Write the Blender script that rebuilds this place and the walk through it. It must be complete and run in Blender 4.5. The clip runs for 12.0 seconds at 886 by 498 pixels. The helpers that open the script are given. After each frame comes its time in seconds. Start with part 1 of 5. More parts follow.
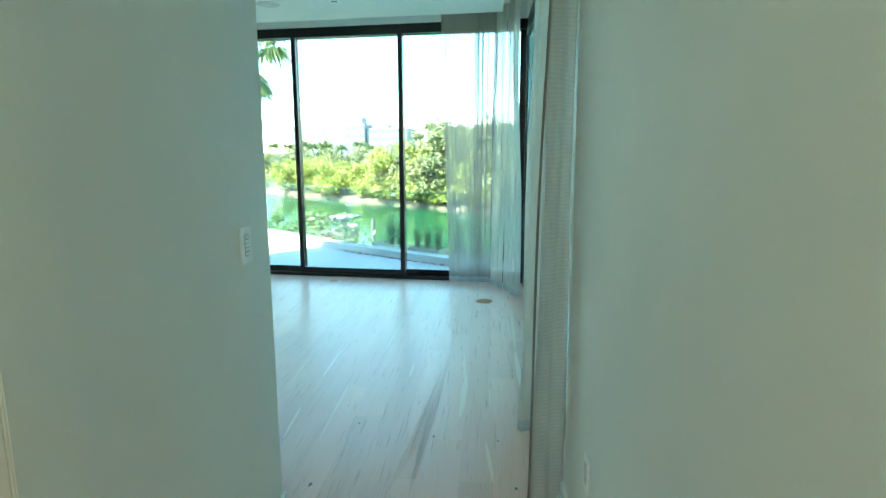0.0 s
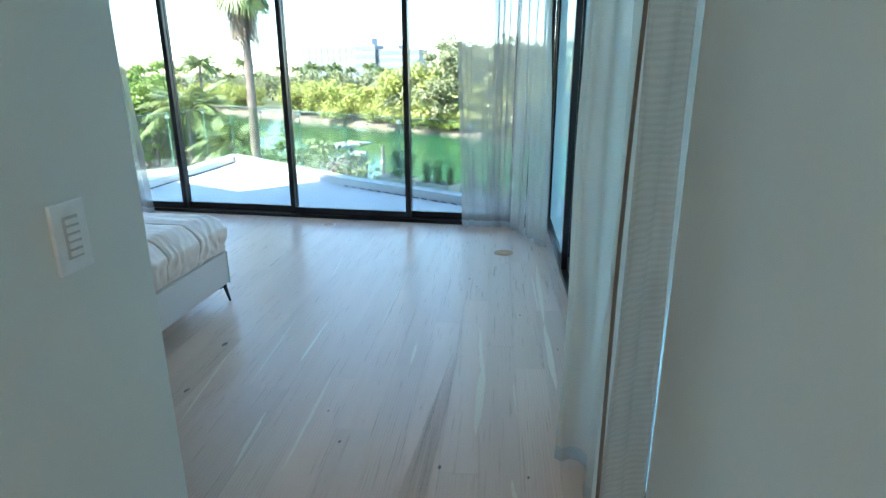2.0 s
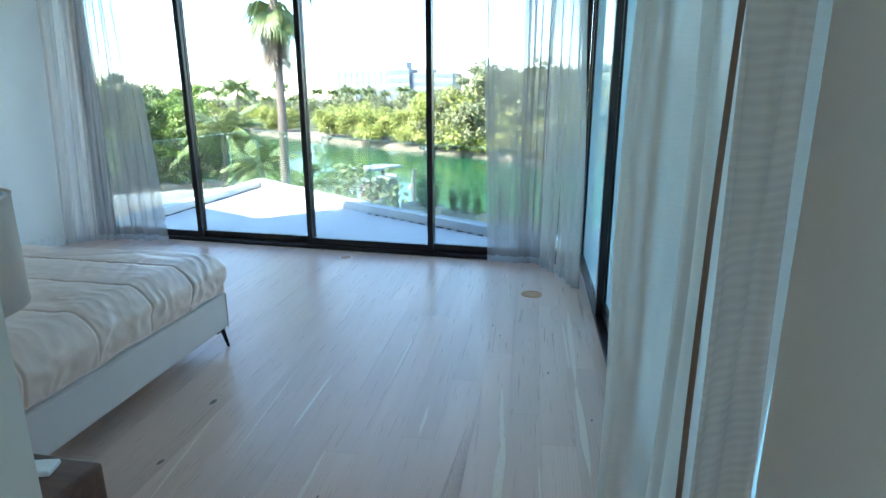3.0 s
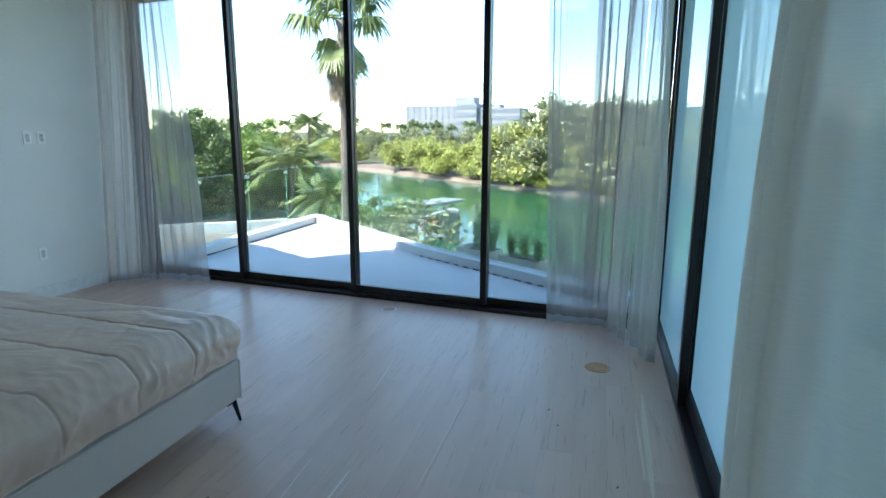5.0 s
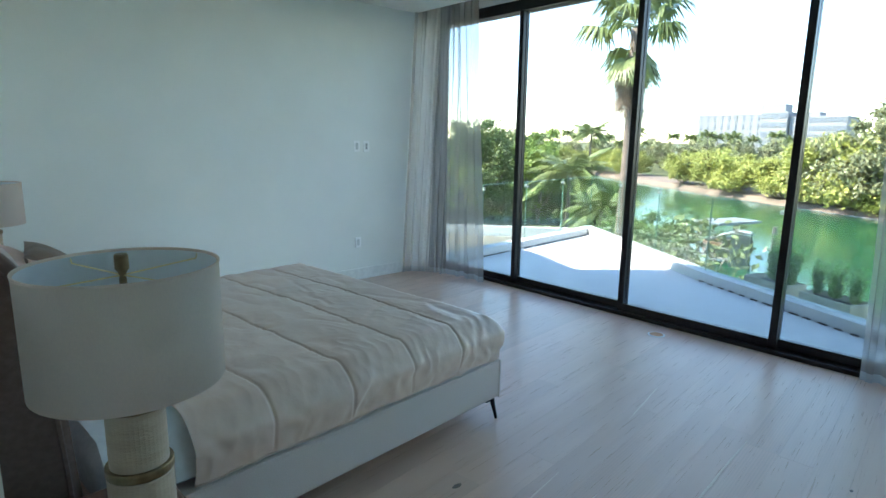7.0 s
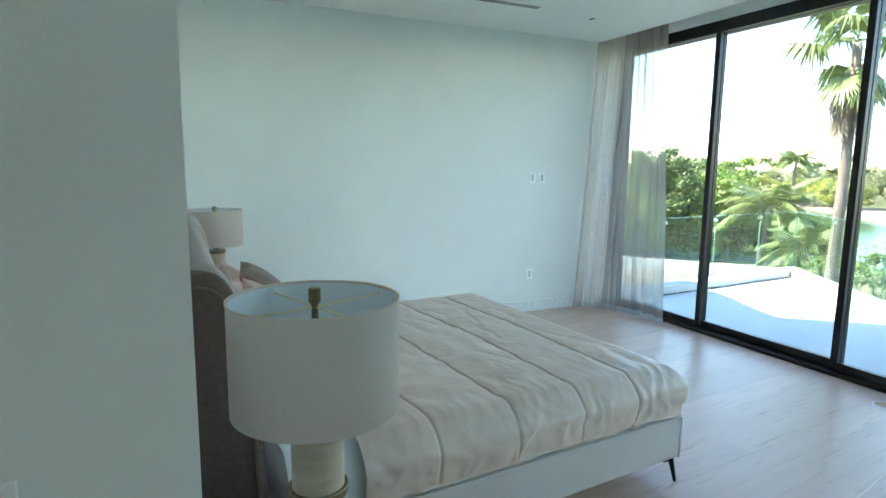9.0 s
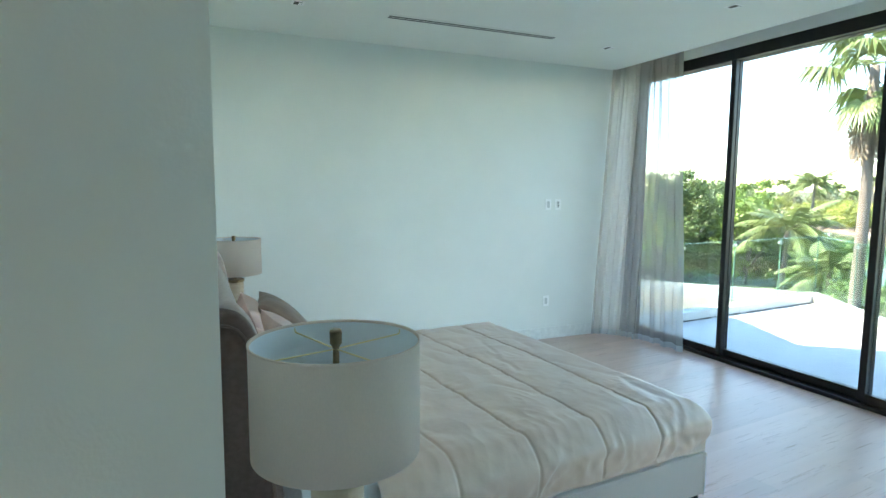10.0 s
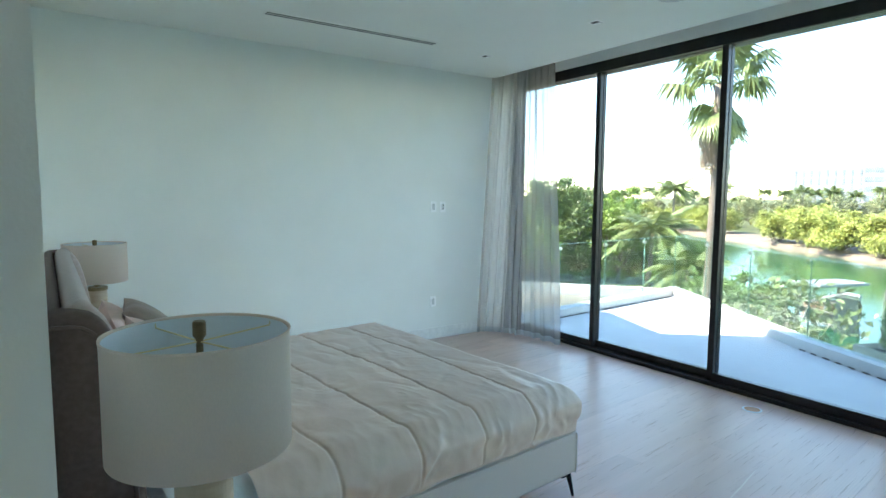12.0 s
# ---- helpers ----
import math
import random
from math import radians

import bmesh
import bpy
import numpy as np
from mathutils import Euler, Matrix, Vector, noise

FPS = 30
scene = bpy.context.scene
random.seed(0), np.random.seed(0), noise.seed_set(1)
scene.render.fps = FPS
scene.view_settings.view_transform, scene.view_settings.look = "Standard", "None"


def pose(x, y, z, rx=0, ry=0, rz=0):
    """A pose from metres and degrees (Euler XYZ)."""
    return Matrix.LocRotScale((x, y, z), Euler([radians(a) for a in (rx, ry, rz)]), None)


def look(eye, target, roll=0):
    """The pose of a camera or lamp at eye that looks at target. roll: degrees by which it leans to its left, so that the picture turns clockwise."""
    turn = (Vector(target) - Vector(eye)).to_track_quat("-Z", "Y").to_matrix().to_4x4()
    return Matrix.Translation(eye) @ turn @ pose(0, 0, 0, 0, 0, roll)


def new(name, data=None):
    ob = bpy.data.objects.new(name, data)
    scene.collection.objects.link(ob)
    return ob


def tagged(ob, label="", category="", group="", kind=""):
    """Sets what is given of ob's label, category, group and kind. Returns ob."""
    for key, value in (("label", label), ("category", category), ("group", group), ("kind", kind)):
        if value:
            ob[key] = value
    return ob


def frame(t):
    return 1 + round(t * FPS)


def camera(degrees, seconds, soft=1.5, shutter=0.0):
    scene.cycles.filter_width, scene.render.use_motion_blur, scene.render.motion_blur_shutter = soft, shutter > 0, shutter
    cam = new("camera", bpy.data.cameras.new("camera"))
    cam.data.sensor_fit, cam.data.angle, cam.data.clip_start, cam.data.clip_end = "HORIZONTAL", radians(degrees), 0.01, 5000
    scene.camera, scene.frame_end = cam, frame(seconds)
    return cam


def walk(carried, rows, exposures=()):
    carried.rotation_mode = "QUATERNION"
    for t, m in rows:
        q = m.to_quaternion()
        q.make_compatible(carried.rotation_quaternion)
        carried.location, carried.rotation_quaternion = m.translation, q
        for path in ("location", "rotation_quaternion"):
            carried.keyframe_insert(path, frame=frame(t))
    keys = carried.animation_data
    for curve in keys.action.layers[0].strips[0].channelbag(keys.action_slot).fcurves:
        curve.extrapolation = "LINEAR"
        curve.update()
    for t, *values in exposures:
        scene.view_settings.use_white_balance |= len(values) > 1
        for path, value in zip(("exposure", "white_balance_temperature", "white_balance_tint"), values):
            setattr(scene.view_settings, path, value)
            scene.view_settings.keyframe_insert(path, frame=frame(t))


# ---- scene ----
cam = camera(75.5, 12.0)
METRES, EYE, TILT, LEAN, TURN = 8.0, 1.5, 0.0, 0.0, 4.8
PATH = [
    (0, (0.693, -0.344, 1.539), (0.352, 1.598, 1.204), -0.2),
    (0.5, (0.691, -0.065, 1.509), (0.344, 1.857, 1.077), -0.5),
    (1, (0.635, 0.191, 1.486), (0.289, 2.077, 0.916), -0.2),
    (1.5, (0.562, 0.434, 1.505), (0.209, 2.31, 0.907), -0.0),
    (2, (0.527, 0.634, 1.498), (0.154, 2.51, 0.915), -0.2),
    (2.5, (0.515, 0.849, 1.508), (0.107, 2.727, 0.952), -0.1),
    (3, (0.511, 1.068, 1.521), (0.028, 2.941, 1.01), -0.2),
    (4.8, (0.424, 1.618, 1.562), (-0.22, 3.466, 1.151), 0.2),
    (5, (0.431, 1.66, 1.564), (-0.267, 3.491, 1.163), 0.2),
    (5.5, (0.428, 1.674, 1.568), (-0.406, 3.45, 1.18), 0.3),
    (6, (0.42, 1.661, 1.562), (-0.612, 3.333, 1.19), 0.5),
    (6.5, (0.424, 1.668, 1.58), (-0.83, 3.181, 1.207), 0.5),
    (7, (0.426, 1.676, 1.586), (-1.032, 2.992, 1.21), 0.8),
    (7.5, (0.414, 1.683, 1.587), (-1.175, 2.84, 1.221), 0.6),
    (7.7, (0.385, 1.698, 1.587), (-1.253, 2.787, 1.228), 1.0),
    (9.3, (0.36, 1.685, 1.632), (-1.447, 2.499, 1.364), 0.5),
    (9.5, (0.356, 1.678, 1.643), (-1.457, 2.485, 1.394), 0.6),
    (10, (0.356, 1.679, 1.662), (-1.468, 2.47, 1.453), 0.4),
    (10.5, (0.355, 1.686, 1.655), (-1.469, 2.482, 1.462), 0.4),
    (11, (0.377, 1.695, 1.646), (-1.425, 2.543, 1.46), 0.4),
    (11.5, (0.39, 1.708, 1.631), (-1.355, 2.667, 1.443), 0.4),
    (12, (0.411, 1.711, 1.616), (-1.235, 2.833, 1.433), 0.4),
]
# ---- exposure, world and sun ----
EXPO = [(0.0, 4.00, 6950, -18), (1.2, 3.70, 7000, -3), (2.5, 3.68, 6550, 8), (4.0, 3.15, 6650, 10), (5.5, 2.95, 6850, 10), (6.5, 3.05, 7000, 10),
        (7.5, 3.4, 7250, 10), (9.5, 3.84, 7450, 7), (11.0, 3.82, 7650, 7), (12.0, 3.60, 7400, 9)]
walk(cam, [(t, look(eye, target, roll)) for t, eye, target, roll in PATH], EXPO)

SUN_DX, SUN_DY = 0.60, 0.75          # how far a shadow runs for each metre of height
SUN_DIR = Vector((SUN_DX, SUN_DY, -1.0)).normalized()
SUN_EL = math.asin(-SUN_DIR.z)
SUN_AZ = math.atan2(-SUN_DIR.x, -SUN_DIR.y)

world = bpy.data.worlds.new("sky")
scene.world = world
world.use_nodes = True
wn, wl = world.node_tree.nodes, world.node_tree.links
for n_ in list(wn):
    wn.remove(n_)
w_out = wn.new("ShaderNodeOutputWorld")
w_bg = wn.new("ShaderNodeBackground")
w_bg.inputs["Strength"].default_value = 0.15
w_sky = wn.new("ShaderNodeTexSky")
w_sky.sky_type = "NISHITA"
w_sky.sun_disc = False
w_sky.sun_elevation = SUN_EL
w_sky.sun_rotation = SUN_AZ
w_sky.air_density = 1.0
w_sky.dust_density = 0.0
w_sky.ozone_density = 4.0
w_co = wn.new("ShaderNodeTexCoord")
w_map = wn.new("ShaderNodeMapping")
w_map.inputs["Scale"].default_value = (1.0, 1.0, 3.2)
w_noise = wn.new("ShaderNodeTexNoise")
w_noise.inputs["Scale"].default_value = 3.4
w_noise.inputs["Detail"].default_value = 7.0
w_ramp = wn.new("ShaderNodeValToRGB")
w_ramp.color_ramp.elements[0].position = 0.66
w_ramp.color_ramp.elements[1].position = 0.80
w_mix = wn.new("ShaderNodeMixRGB")
w_mix.inputs["Color2"].default_value = (9.0, 9.2, 9.6, 1)
wl.new(w_co.outputs["Generated"], w_map.inputs["Vector"])
wl.new(w_map.outputs["Vector"], w_noise.inputs["Vector"])
wl.new(w_noise.outputs["Fac"], w_ramp.inputs["Fac"])
wl.new(w_ramp.outputs["Color"], w_mix.inputs["Fac"])
wl.new(w_sky.outputs["Color"], w_mix.inputs["Color1"])
wl.new(w_mix.outputs["Color"], w_bg.inputs["Color"])
wl.new(w_bg.outputs["Background"], w_out.inputs["Surface"])

sun_data = bpy.data.lights.new("sun", "SUN")
sun_data.energy = 3.5
sun_data.angle = radians(0.5)
sun_data.color = (1.0, 0.94, 0.85)
sun = new("sun", sun_data)
sun.matrix_world = look((0, 0, 60), Vector((0, 0, 60)) + SUN_DIR)


# Unseen fill added behind the camera for light thought to reach the passage.
hall_data = bpy.data.lights.new("hall_fill", "AREA")
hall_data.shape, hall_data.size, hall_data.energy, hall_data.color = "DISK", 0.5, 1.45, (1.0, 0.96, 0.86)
hall_fill = new("hall_fill", hall_data)
hall_fill.matrix_world = pose(0.35, -1.9, 2.985)


# ---- materials ----
def material(name, base, rough=0.6, metal=0.0, second=None, scale=8.0, stretch=(1, 1, 1), detail=5.0,
             bump=0.0, bump_scale=60.0, sheen=0.0, vary=0.0, island=0.0, large=None, coat=0.0, translucent=0.0, contrast=(0.35, 0.65)):
    m = bpy.data.materials.new(name)
    m.use_nodes = True
    nt = m.node_tree
    bsdf = nt.nodes["Principled BSDF"]
    bsdf.inputs["Roughness"].default_value = rough
    bsdf.inputs["Metallic"].default_value = metal
    bsdf.inputs["Sheen Weight"].default_value = sheen
    bsdf.inputs["Coat Weight"].default_value = coat
    bsdf.inputs["Coat Roughness"].default_value = 0.32
    co = nt.nodes.new("ShaderNodeTexCoord")
    mp = nt.nodes.new("ShaderNodeMapping")
    mp.inputs["Scale"].default_value = stretch
    nt.links.new(co.outputs["Object"], mp.inputs["Vector"])
    noi = nt.nodes.new("ShaderNodeTexNoise")
    noi.inputs["Scale"].default_value = scale
    noi.inputs["Detail"].default_value = detail
    nt.links.new(mp.outputs["Vector"], noi.inputs["Vector"])
    ramp = nt.nodes.new("ShaderNodeValToRGB")
    ramp.color_ramp.elements[0].position, ramp.color_ramp.elements[1].position = contrast
    ramp.color_ramp.elements[0].color = (*base, 1)
    ramp.color_ramp.elements[1].color = (*(second or [min(1, c * 1.12) for c in base]), 1)
    nt.links.new(noi.outputs["Fac"], ramp.inputs["Fac"])
    colour = ramp.outputs["Color"]
    if large:
        n2 = nt.nodes.new("ShaderNodeTexNoise")
        n2.inputs["Scale"].default_value = large
        n2.inputs["Detail"].default_value = 2.0
        nt.links.new(co.outputs["Object"], n2.inputs["Vector"])
        hs2 = nt.nodes.new("ShaderNodeHueSaturation")
        mr2 = nt.nodes.new("ShaderNodeMapRange")
        mr2.inputs["To Min"].default_value, mr2.inputs["To Max"].default_value = 0.86, 1.12
        nt.links.new(n2.outputs["Fac"], mr2.inputs["Value"])
        nt.links.new(mr2.outputs["Result"], hs2.inputs["Value"])
        nt.links.new(colour, hs2.inputs["Color"])
        colour = hs2.outputs["Color"]
    for amount, kind in ((vary, "object"), (island, "island")):
        if amount:
            hs = nt.nodes.new("ShaderNodeHueSaturation")
            src = nt.nodes.new("ShaderNodeObjectInfo" if kind == "object" else "ShaderNodeNewGeometry")
            mr = nt.nodes.new("ShaderNodeMapRange")
            mr.inputs["To Min"].default_value, mr.inputs["To Max"].default_value = 1 - amount, 1 + amount
            nt.links.new(src.outputs["Random" if kind == "object" else "Random Per Island"], mr.inputs["Value"])
            nt.links.new(mr.outputs["Result"], hs.inputs["Value"])
            nt.links.new(colour, hs.inputs["Color"])
            colour = hs.outputs["Color"]
    nt.links.new(colour, bsdf.inputs["Base Color"])
    if bump:
        n3 = nt.nodes.new("ShaderNodeTexNoise")
        n3.inputs["Scale"].default_value = bump_scale
        n3.inputs["Detail"].default_value = 4.0
        nt.links.new(mp.outputs["Vector"], n3.inputs["Vector"])
        bp = nt.nodes.new("ShaderNodeBump")
        bp.inputs["Strength"].default_value = bump
        bp.inputs["Distance"].default_value = 0.01
        nt.links.new(n3.outputs["Fac"], bp.inputs["Height"])
        nt.links.new(bp.outputs["Normal"], bsdf.inputs["Normal"])
    if translucent:
        tr = nt.nodes.new("ShaderNodeBsdfTranslucent")
        nt.links.new(colour, tr.inputs["Color"])
        mx = nt.nodes.new("ShaderNodeMixShader")
        mx.inputs[0].default_value = translucent
        out = nt.nodes["Material Output"]
        nt.links.new(bsdf.outputs["BSDF"], mx.inputs[1])
        nt.links.new(tr.outputs["BSDF"], mx.inputs[2])
        nt.links.new(mx.outputs["Shader"], out.inputs["Surface"])
    return m


def glass_material(name, tint, gloss_rough=0.0, clear=True, frost=None, ior=1.45):
    m = bpy.data.materials.new(name)
    m.use_nodes = True
    nt = m.node_tree
    nt.nodes.remove(nt.nodes["Principled BSDF"])
    out = nt.nodes["Material Output"]
    tr = nt.nodes.new("ShaderNodeBsdfTransparent" if clear else "ShaderNodeBsdfTranslucent")
    tr.inputs["Color"].default_value = (*tint, 1)
    gl = nt.nodes.new("ShaderNodeBsdfGlossy")
    gl.inputs["Roughness"].default_value = gloss_rough
    lw = nt.nodes.new("ShaderNodeLayerWeight")
    lw.inputs["Blend"].default_value = 0.5
    pw = nt.nodes.new("ShaderNodeMath")
    pw.operation = "POWER"
    pw.inputs[1].default_value = 5.0
    fr = nt.nodes.new("ShaderNodeMapRange")
    fr.inputs["To Min"].default_value, fr.inputs["To Max"].default_value = ((ior - 1) / (ior + 1)) ** 2, 1.0
    mx = nt.nodes.new("ShaderNodeMixShader")
    nt.links.new(lw.outputs["Facing"], pw.inputs[0])
    nt.links.new(pw.outputs["Value"], fr.inputs["Value"])
    nt.links.new(fr.outputs["Result"], mx.inputs[0])
    nt.links.new(tr.outputs["BSDF"], mx.inputs[1])
    nt.links.new(gl.outputs["BSDF"], mx.inputs[2])
    nt.links.new(mx.outputs["Shader"], out.inputs["Surface"])
    return m


def sheer_material(name, colour, open_share, moire_bands=0.0):
    """Fine woven voile: threads that let part of the light straight through."""
    m = bpy.data.materials.new(name)
    m.use_nodes = True
    nt = m.node_tree
    nt.nodes.remove(nt.nodes["Principled BSDF"])
    out = nt.nodes["Material Output"]
    di = nt.nodes.new("ShaderNodeBsdfDiffuse")
    tl = nt.nodes.new("ShaderNodeBsdfTranslucent")
    di.inputs["Color"].default_value = (*colour, 1)
    tl.inputs["Color"].default_value = (*colour, 1)
    a = nt.nodes.new("ShaderNodeMixShader")
    a.inputs[0].default_value = 0.45
    nt.links.new(di.outputs["BSDF"], a.inputs[1])
    nt.links.new(tl.outputs["BSDF"], a.inputs[2])
    tp = nt.nodes.new("ShaderNodeBsdfTransparent")
    co = nt.nodes.new("ShaderNodeTexCoord")
    mp = nt.nodes.new("ShaderNodeMapping")
    mp.inputs["Scale"].default_value = (3, 3, 40)
    noi = nt.nodes.new("ShaderNodeTexNoise")
    noi.inputs["Scale"].default_value = 9.0
    mr = nt.nodes.new("ShaderNodeMapRange")
    mr.inputs["To Min"].default_value, mr.inputs["To Max"].default_value = open_share - 0.07, open_share + 0.07
    nt.links.new(co.outputs["Object"], mp.inputs["Vector"])
    nt.links.new(mp.outputs["Vector"], noi.inputs["Vector"])
    nt.links.new(noi.outputs["Fac"], mr.inputs["Value"])
    b = nt.nodes.new("ShaderNodeMixShader")
    share = mr.outputs["Result"]
    # Painted bands imitate the light pattern where two voile layers overlap.
    if moire_bands:
        wv = nt.nodes.new("ShaderNodeTexWave")
        wv.bands_direction = "Z"
        wv.wave_profile = "SIN"
        wv.inputs["Scale"].default_value = 19.0
        wv.inputs["Distortion"].default_value = 7.0
        wv.inputs["Detail"].default_value = 1.0
        wv.inputs["Detail Scale"].default_value = 0.35
        nt.links.new(co.outputs["Object"], wv.inputs["Vector"])
        ma = nt.nodes.new("ShaderNodeMath")
        ma.operation = "MULTIPLY_ADD"
        ma.inputs[1].default_value = moire_bands
        nt.links.new(wv.outputs["Fac"], ma.inputs[0])
        nt.links.new(share, ma.inputs[2])
        share = ma.outputs["Value"]
    nt.links.new(share, b.inputs[0])
    nt.links.new(a.outputs["Shader"], b.inputs[1])
    nt.links.new(tp.outputs["BSDF"], b.inputs[2])
    nt.links.new(b.outputs["Shader"], out.inputs["Surface"])
    return m


M_WALL = material("painted_wall", (0.80, 0.81, 0.78), 0.75, second=(0.82, 0.83, 0.80), scale=3, bump=0.05, bump_scale=180, large=0.5)
M_CEIL = material("painted_ceiling", (0.82, 0.835, 0.80), 0.85, second=(0.83, 0.845, 0.81), scale=3, bump=0.01, bump_scale=180)
M_TRIM = material("white_trim_paint", (0.74, 0.74, 0.72), 0.4, scale=20)
M_PLATE = material("white_plastic", (0.88, 0.88, 0.88), 0.3, scale=30)
M_PANEL = material("grey_white_plastic", (0.56, 0.57, 0.57), 0.3, scale=30)
M_DARKHOLE = material("dark_plastic", (0.02, 0.02, 0.02), 0.5)
M_FRAME = material("bronze_black_aluminium", (0.022, 0.021, 0.022), 0.32, metal=0.6, second=(0.03, 0.028, 0.028), scale=15)
# Pane tint is put in to dim the bright outdoor view.
M_PANE = glass_material("dimming_glass", (0.68, 0.71, 0.71))
M_FROST = glass_material("etched_glass", (0.44, 0.55, 0.575), gloss_rough=0.03, clear=False, ior=1.5)
M_RAILGLASS = glass_material("green_edge_glass", (0.91, 0.97, 0.945))
M_GLASSEDGE = material("glass_edge", (0.10, 0.22, 0.18), 0.2, scale=20)
M_SHEER = sheer_material("grey_voile", (0.46, 0.40, 0.375), 0.44)
M_SIDEVOILE = sheer_material("pale_voile", (0.70, 0.58, 0.50), 0.15)
M_MOIRE = sheer_material("painted_moire_voile", (0.50, 0.43, 0.375), 0.17, moire_bands=0.07)
M_SIDEHEM = material("brown_turned_hem", (0.24, 0.195, 0.165), 0.9, scale=60, bump=0.2, bump_scale=300)
M_HEM = sheer_material("voile_hem", (0.55, 0.53, 0.51), 0.16)
M_DENSE = sheer_material("grey_voile_doubled", (0.52, 0.47, 0.445), 0.33)
M_CORNERVOILE = sheer_material("pale_corner_voile", (0.74, 0.66, 0.60), 0.27)
M_STEEL = material("brushed_steel", (0.45, 0.46, 0.47), 0.3, metal=1.0, scale=40)
M_BRASS = material("aged_brass", (0.27, 0.195, 0.11), 0.35, metal=1.0, second=(0.21, 0.15, 0.085), scale=60)
M_WIRE = material("bright_brass_wire", (0.80, 0.66, 0.35), 0.3, metal=1.0)
M_BLACKMETAL = material("black_metal", (0.02, 0.02, 0.022), 0.4, metal=0.7)
M_LINEN = material("linen_shade", (0.84, 0.68, 0.59), 0.9, second=(0.81, 0.655, 0.57), scale=260, stretch=(1, 1, 0.5), bump=0.10, bump_scale=400, translucent=0.3)
# White lining; its bluish cast stands for daylight inside the shade.
M_LINERWHITE = material("white_daylit_lining", (0.86, 0.89, 0.93), 0.7, second=(0.87, 0.90, 0.94), scale=60, translucent=0.25)
M_TRAVERT = material("travertine", (0.46, 0.33, 0.23), 0.5, second=(0.53, 0.40, 0.29), scale=10, stretch=(1, 1, 4), bump=0.2, bump_scale=60)
M_BEDBASE = material("grey_boucle", (0.72, 0.585, 0.54), 0.95, second=(0.77, 0.635, 0.585), scale=200, bump=0.5, bump_scale=350, sheen=0.2)
# One velvet in two tones: darker outer shell, inner face lightened for window light.
M_HEADBOARD = material("taupe_velvet", (0.125, 0.072, 0.055), 0.85, second=(0.16, 0.095, 0.075), scale=60, bump=0.15, bump_scale=300, sheen=0.12)
M_LINER = material("lit_taupe_velvet", (0.44, 0.32, 0.28), 0.85, second=(0.50, 0.38, 0.34), scale=60, bump=0.15, bump_scale=300, sheen=0.25)
M_DUVET = material("champagne_satin", (0.77, 0.53, 0.43), 0.38, second=(0.82, 0.58, 0.475), scale=6, bump=0.22, bump_scale=18, sheen=0.2, large=1.5, coat=0.18)
M_SHEET = material("white_cotton", (0.74, 0.75, 0.77), 0.8, scale=12, bump=0.2, bump_scale=30)
M_MATTRESS = material("mattress_ticking", (0.60, 0.62, 0.64), 0.8, scale=40)
M_BLUSH = material("blush_cotton", (0.80, 0.58, 0.52), 0.8, scale=14, bump=0.2, bump_scale=40)
M_BROWNCUSH = material("brown_silk_cushion", (0.16, 0.085, 0.06), 0.45, second=(0.25, 0.145, 0.105), scale=9, bump=0.2, bump_scale=30, sheen=0.1)
M_PATTERN = material("cream_stripe_cushion", (0.62, 0.52, 0.44), 0.7, scale=14)
M_PATTERN2 = material("rust_stripe", (0.30, 0.13, 0.09), 0.7, scale=14)
M_WALNUT = material("reddish_walnut", (0.17, 0.075, 0.045), 0.35, second=(0.11, 0.048, 0.03), scale=6, stretch=(0.4, 6, 6), bump=0.06, bump_scale=60)
M_DECK = material("pale_deck_stone", (0.50, 0.50, 0.485), 0.7, second=(0.56, 0.56, 0.54), scale=5, bump=0.1, bump_scale=120, large=0.7)
M_CURB = material("white_stucco", (0.50, 0.50, 0.49), 0.8, scale=9, bump=0.15, bump_scale=90, large=1.2)
M_JOINT = material("dark_joint", (0.03, 0.03, 0.03), 0.9)
# Grey darkened in blotches that stand in for dappled shade.
M_PAVING = material("dappled_shade_paving", (0.11, 0.10, 0.09), 0.9, second=(0.20, 0.175, 0.15), scale=0.5, bump=0.3, large=0.2)
M_LAWN = material("ground_cover", (0.05, 0.085, 0.02), 0.95, second=(0.12, 0.11, 0.05), scale=0.6, large=0.05, bump=0.6, bump_scale=4)
M_SAND = material("sandy_bank", (0.17, 0.125, 0.10), 0.95, second=(0.23, 0.18, 0.14), scale=0.9, bump=0.5, bump_scale=3)
M_BARK = material("grey_bark", (0.16, 0.13, 0.10), 0.95, second=(0.24, 0.20, 0.17), scale=3, stretch=(1, 1, 0.3), bump=0.5, bump_scale=12)
M_PALMBARK = material("palm_bark", (0.13, 0.10, 0.08), 0.95, second=(0.22, 0.175, 0.145), scale=4, stretch=(1, 1, 5), bump=0.6, bump_scale=8)
M_DEADFROND = material("dead_frond", (0.22, 0.15, 0.10), 0.95, second=(0.34, 0.25, 0.18), scale=4, island=0.3)
M_MANGROVE = material("mangrove_leaf", (0.31, 0.34, 0.08), 0.6, second=(0.45, 0.46, 0.15), scale=0.4, vary=0.22, island=0.35, translucent=0.35)
M_OLIVE = material("olive_leaf", (0.22, 0.24, 0.12), 0.7, second=(0.34, 0.345, 0.20), scale=0.3, vary=0.22, island=0.4, translucent=0.3)
M_DARKLEAF = material("dark_leaf", (0.10, 0.17, 0.05), 0.5, second=(0.18, 0.24, 0.08), scale=0.7, vary=0.2, island=0.45, translucent=0.3)
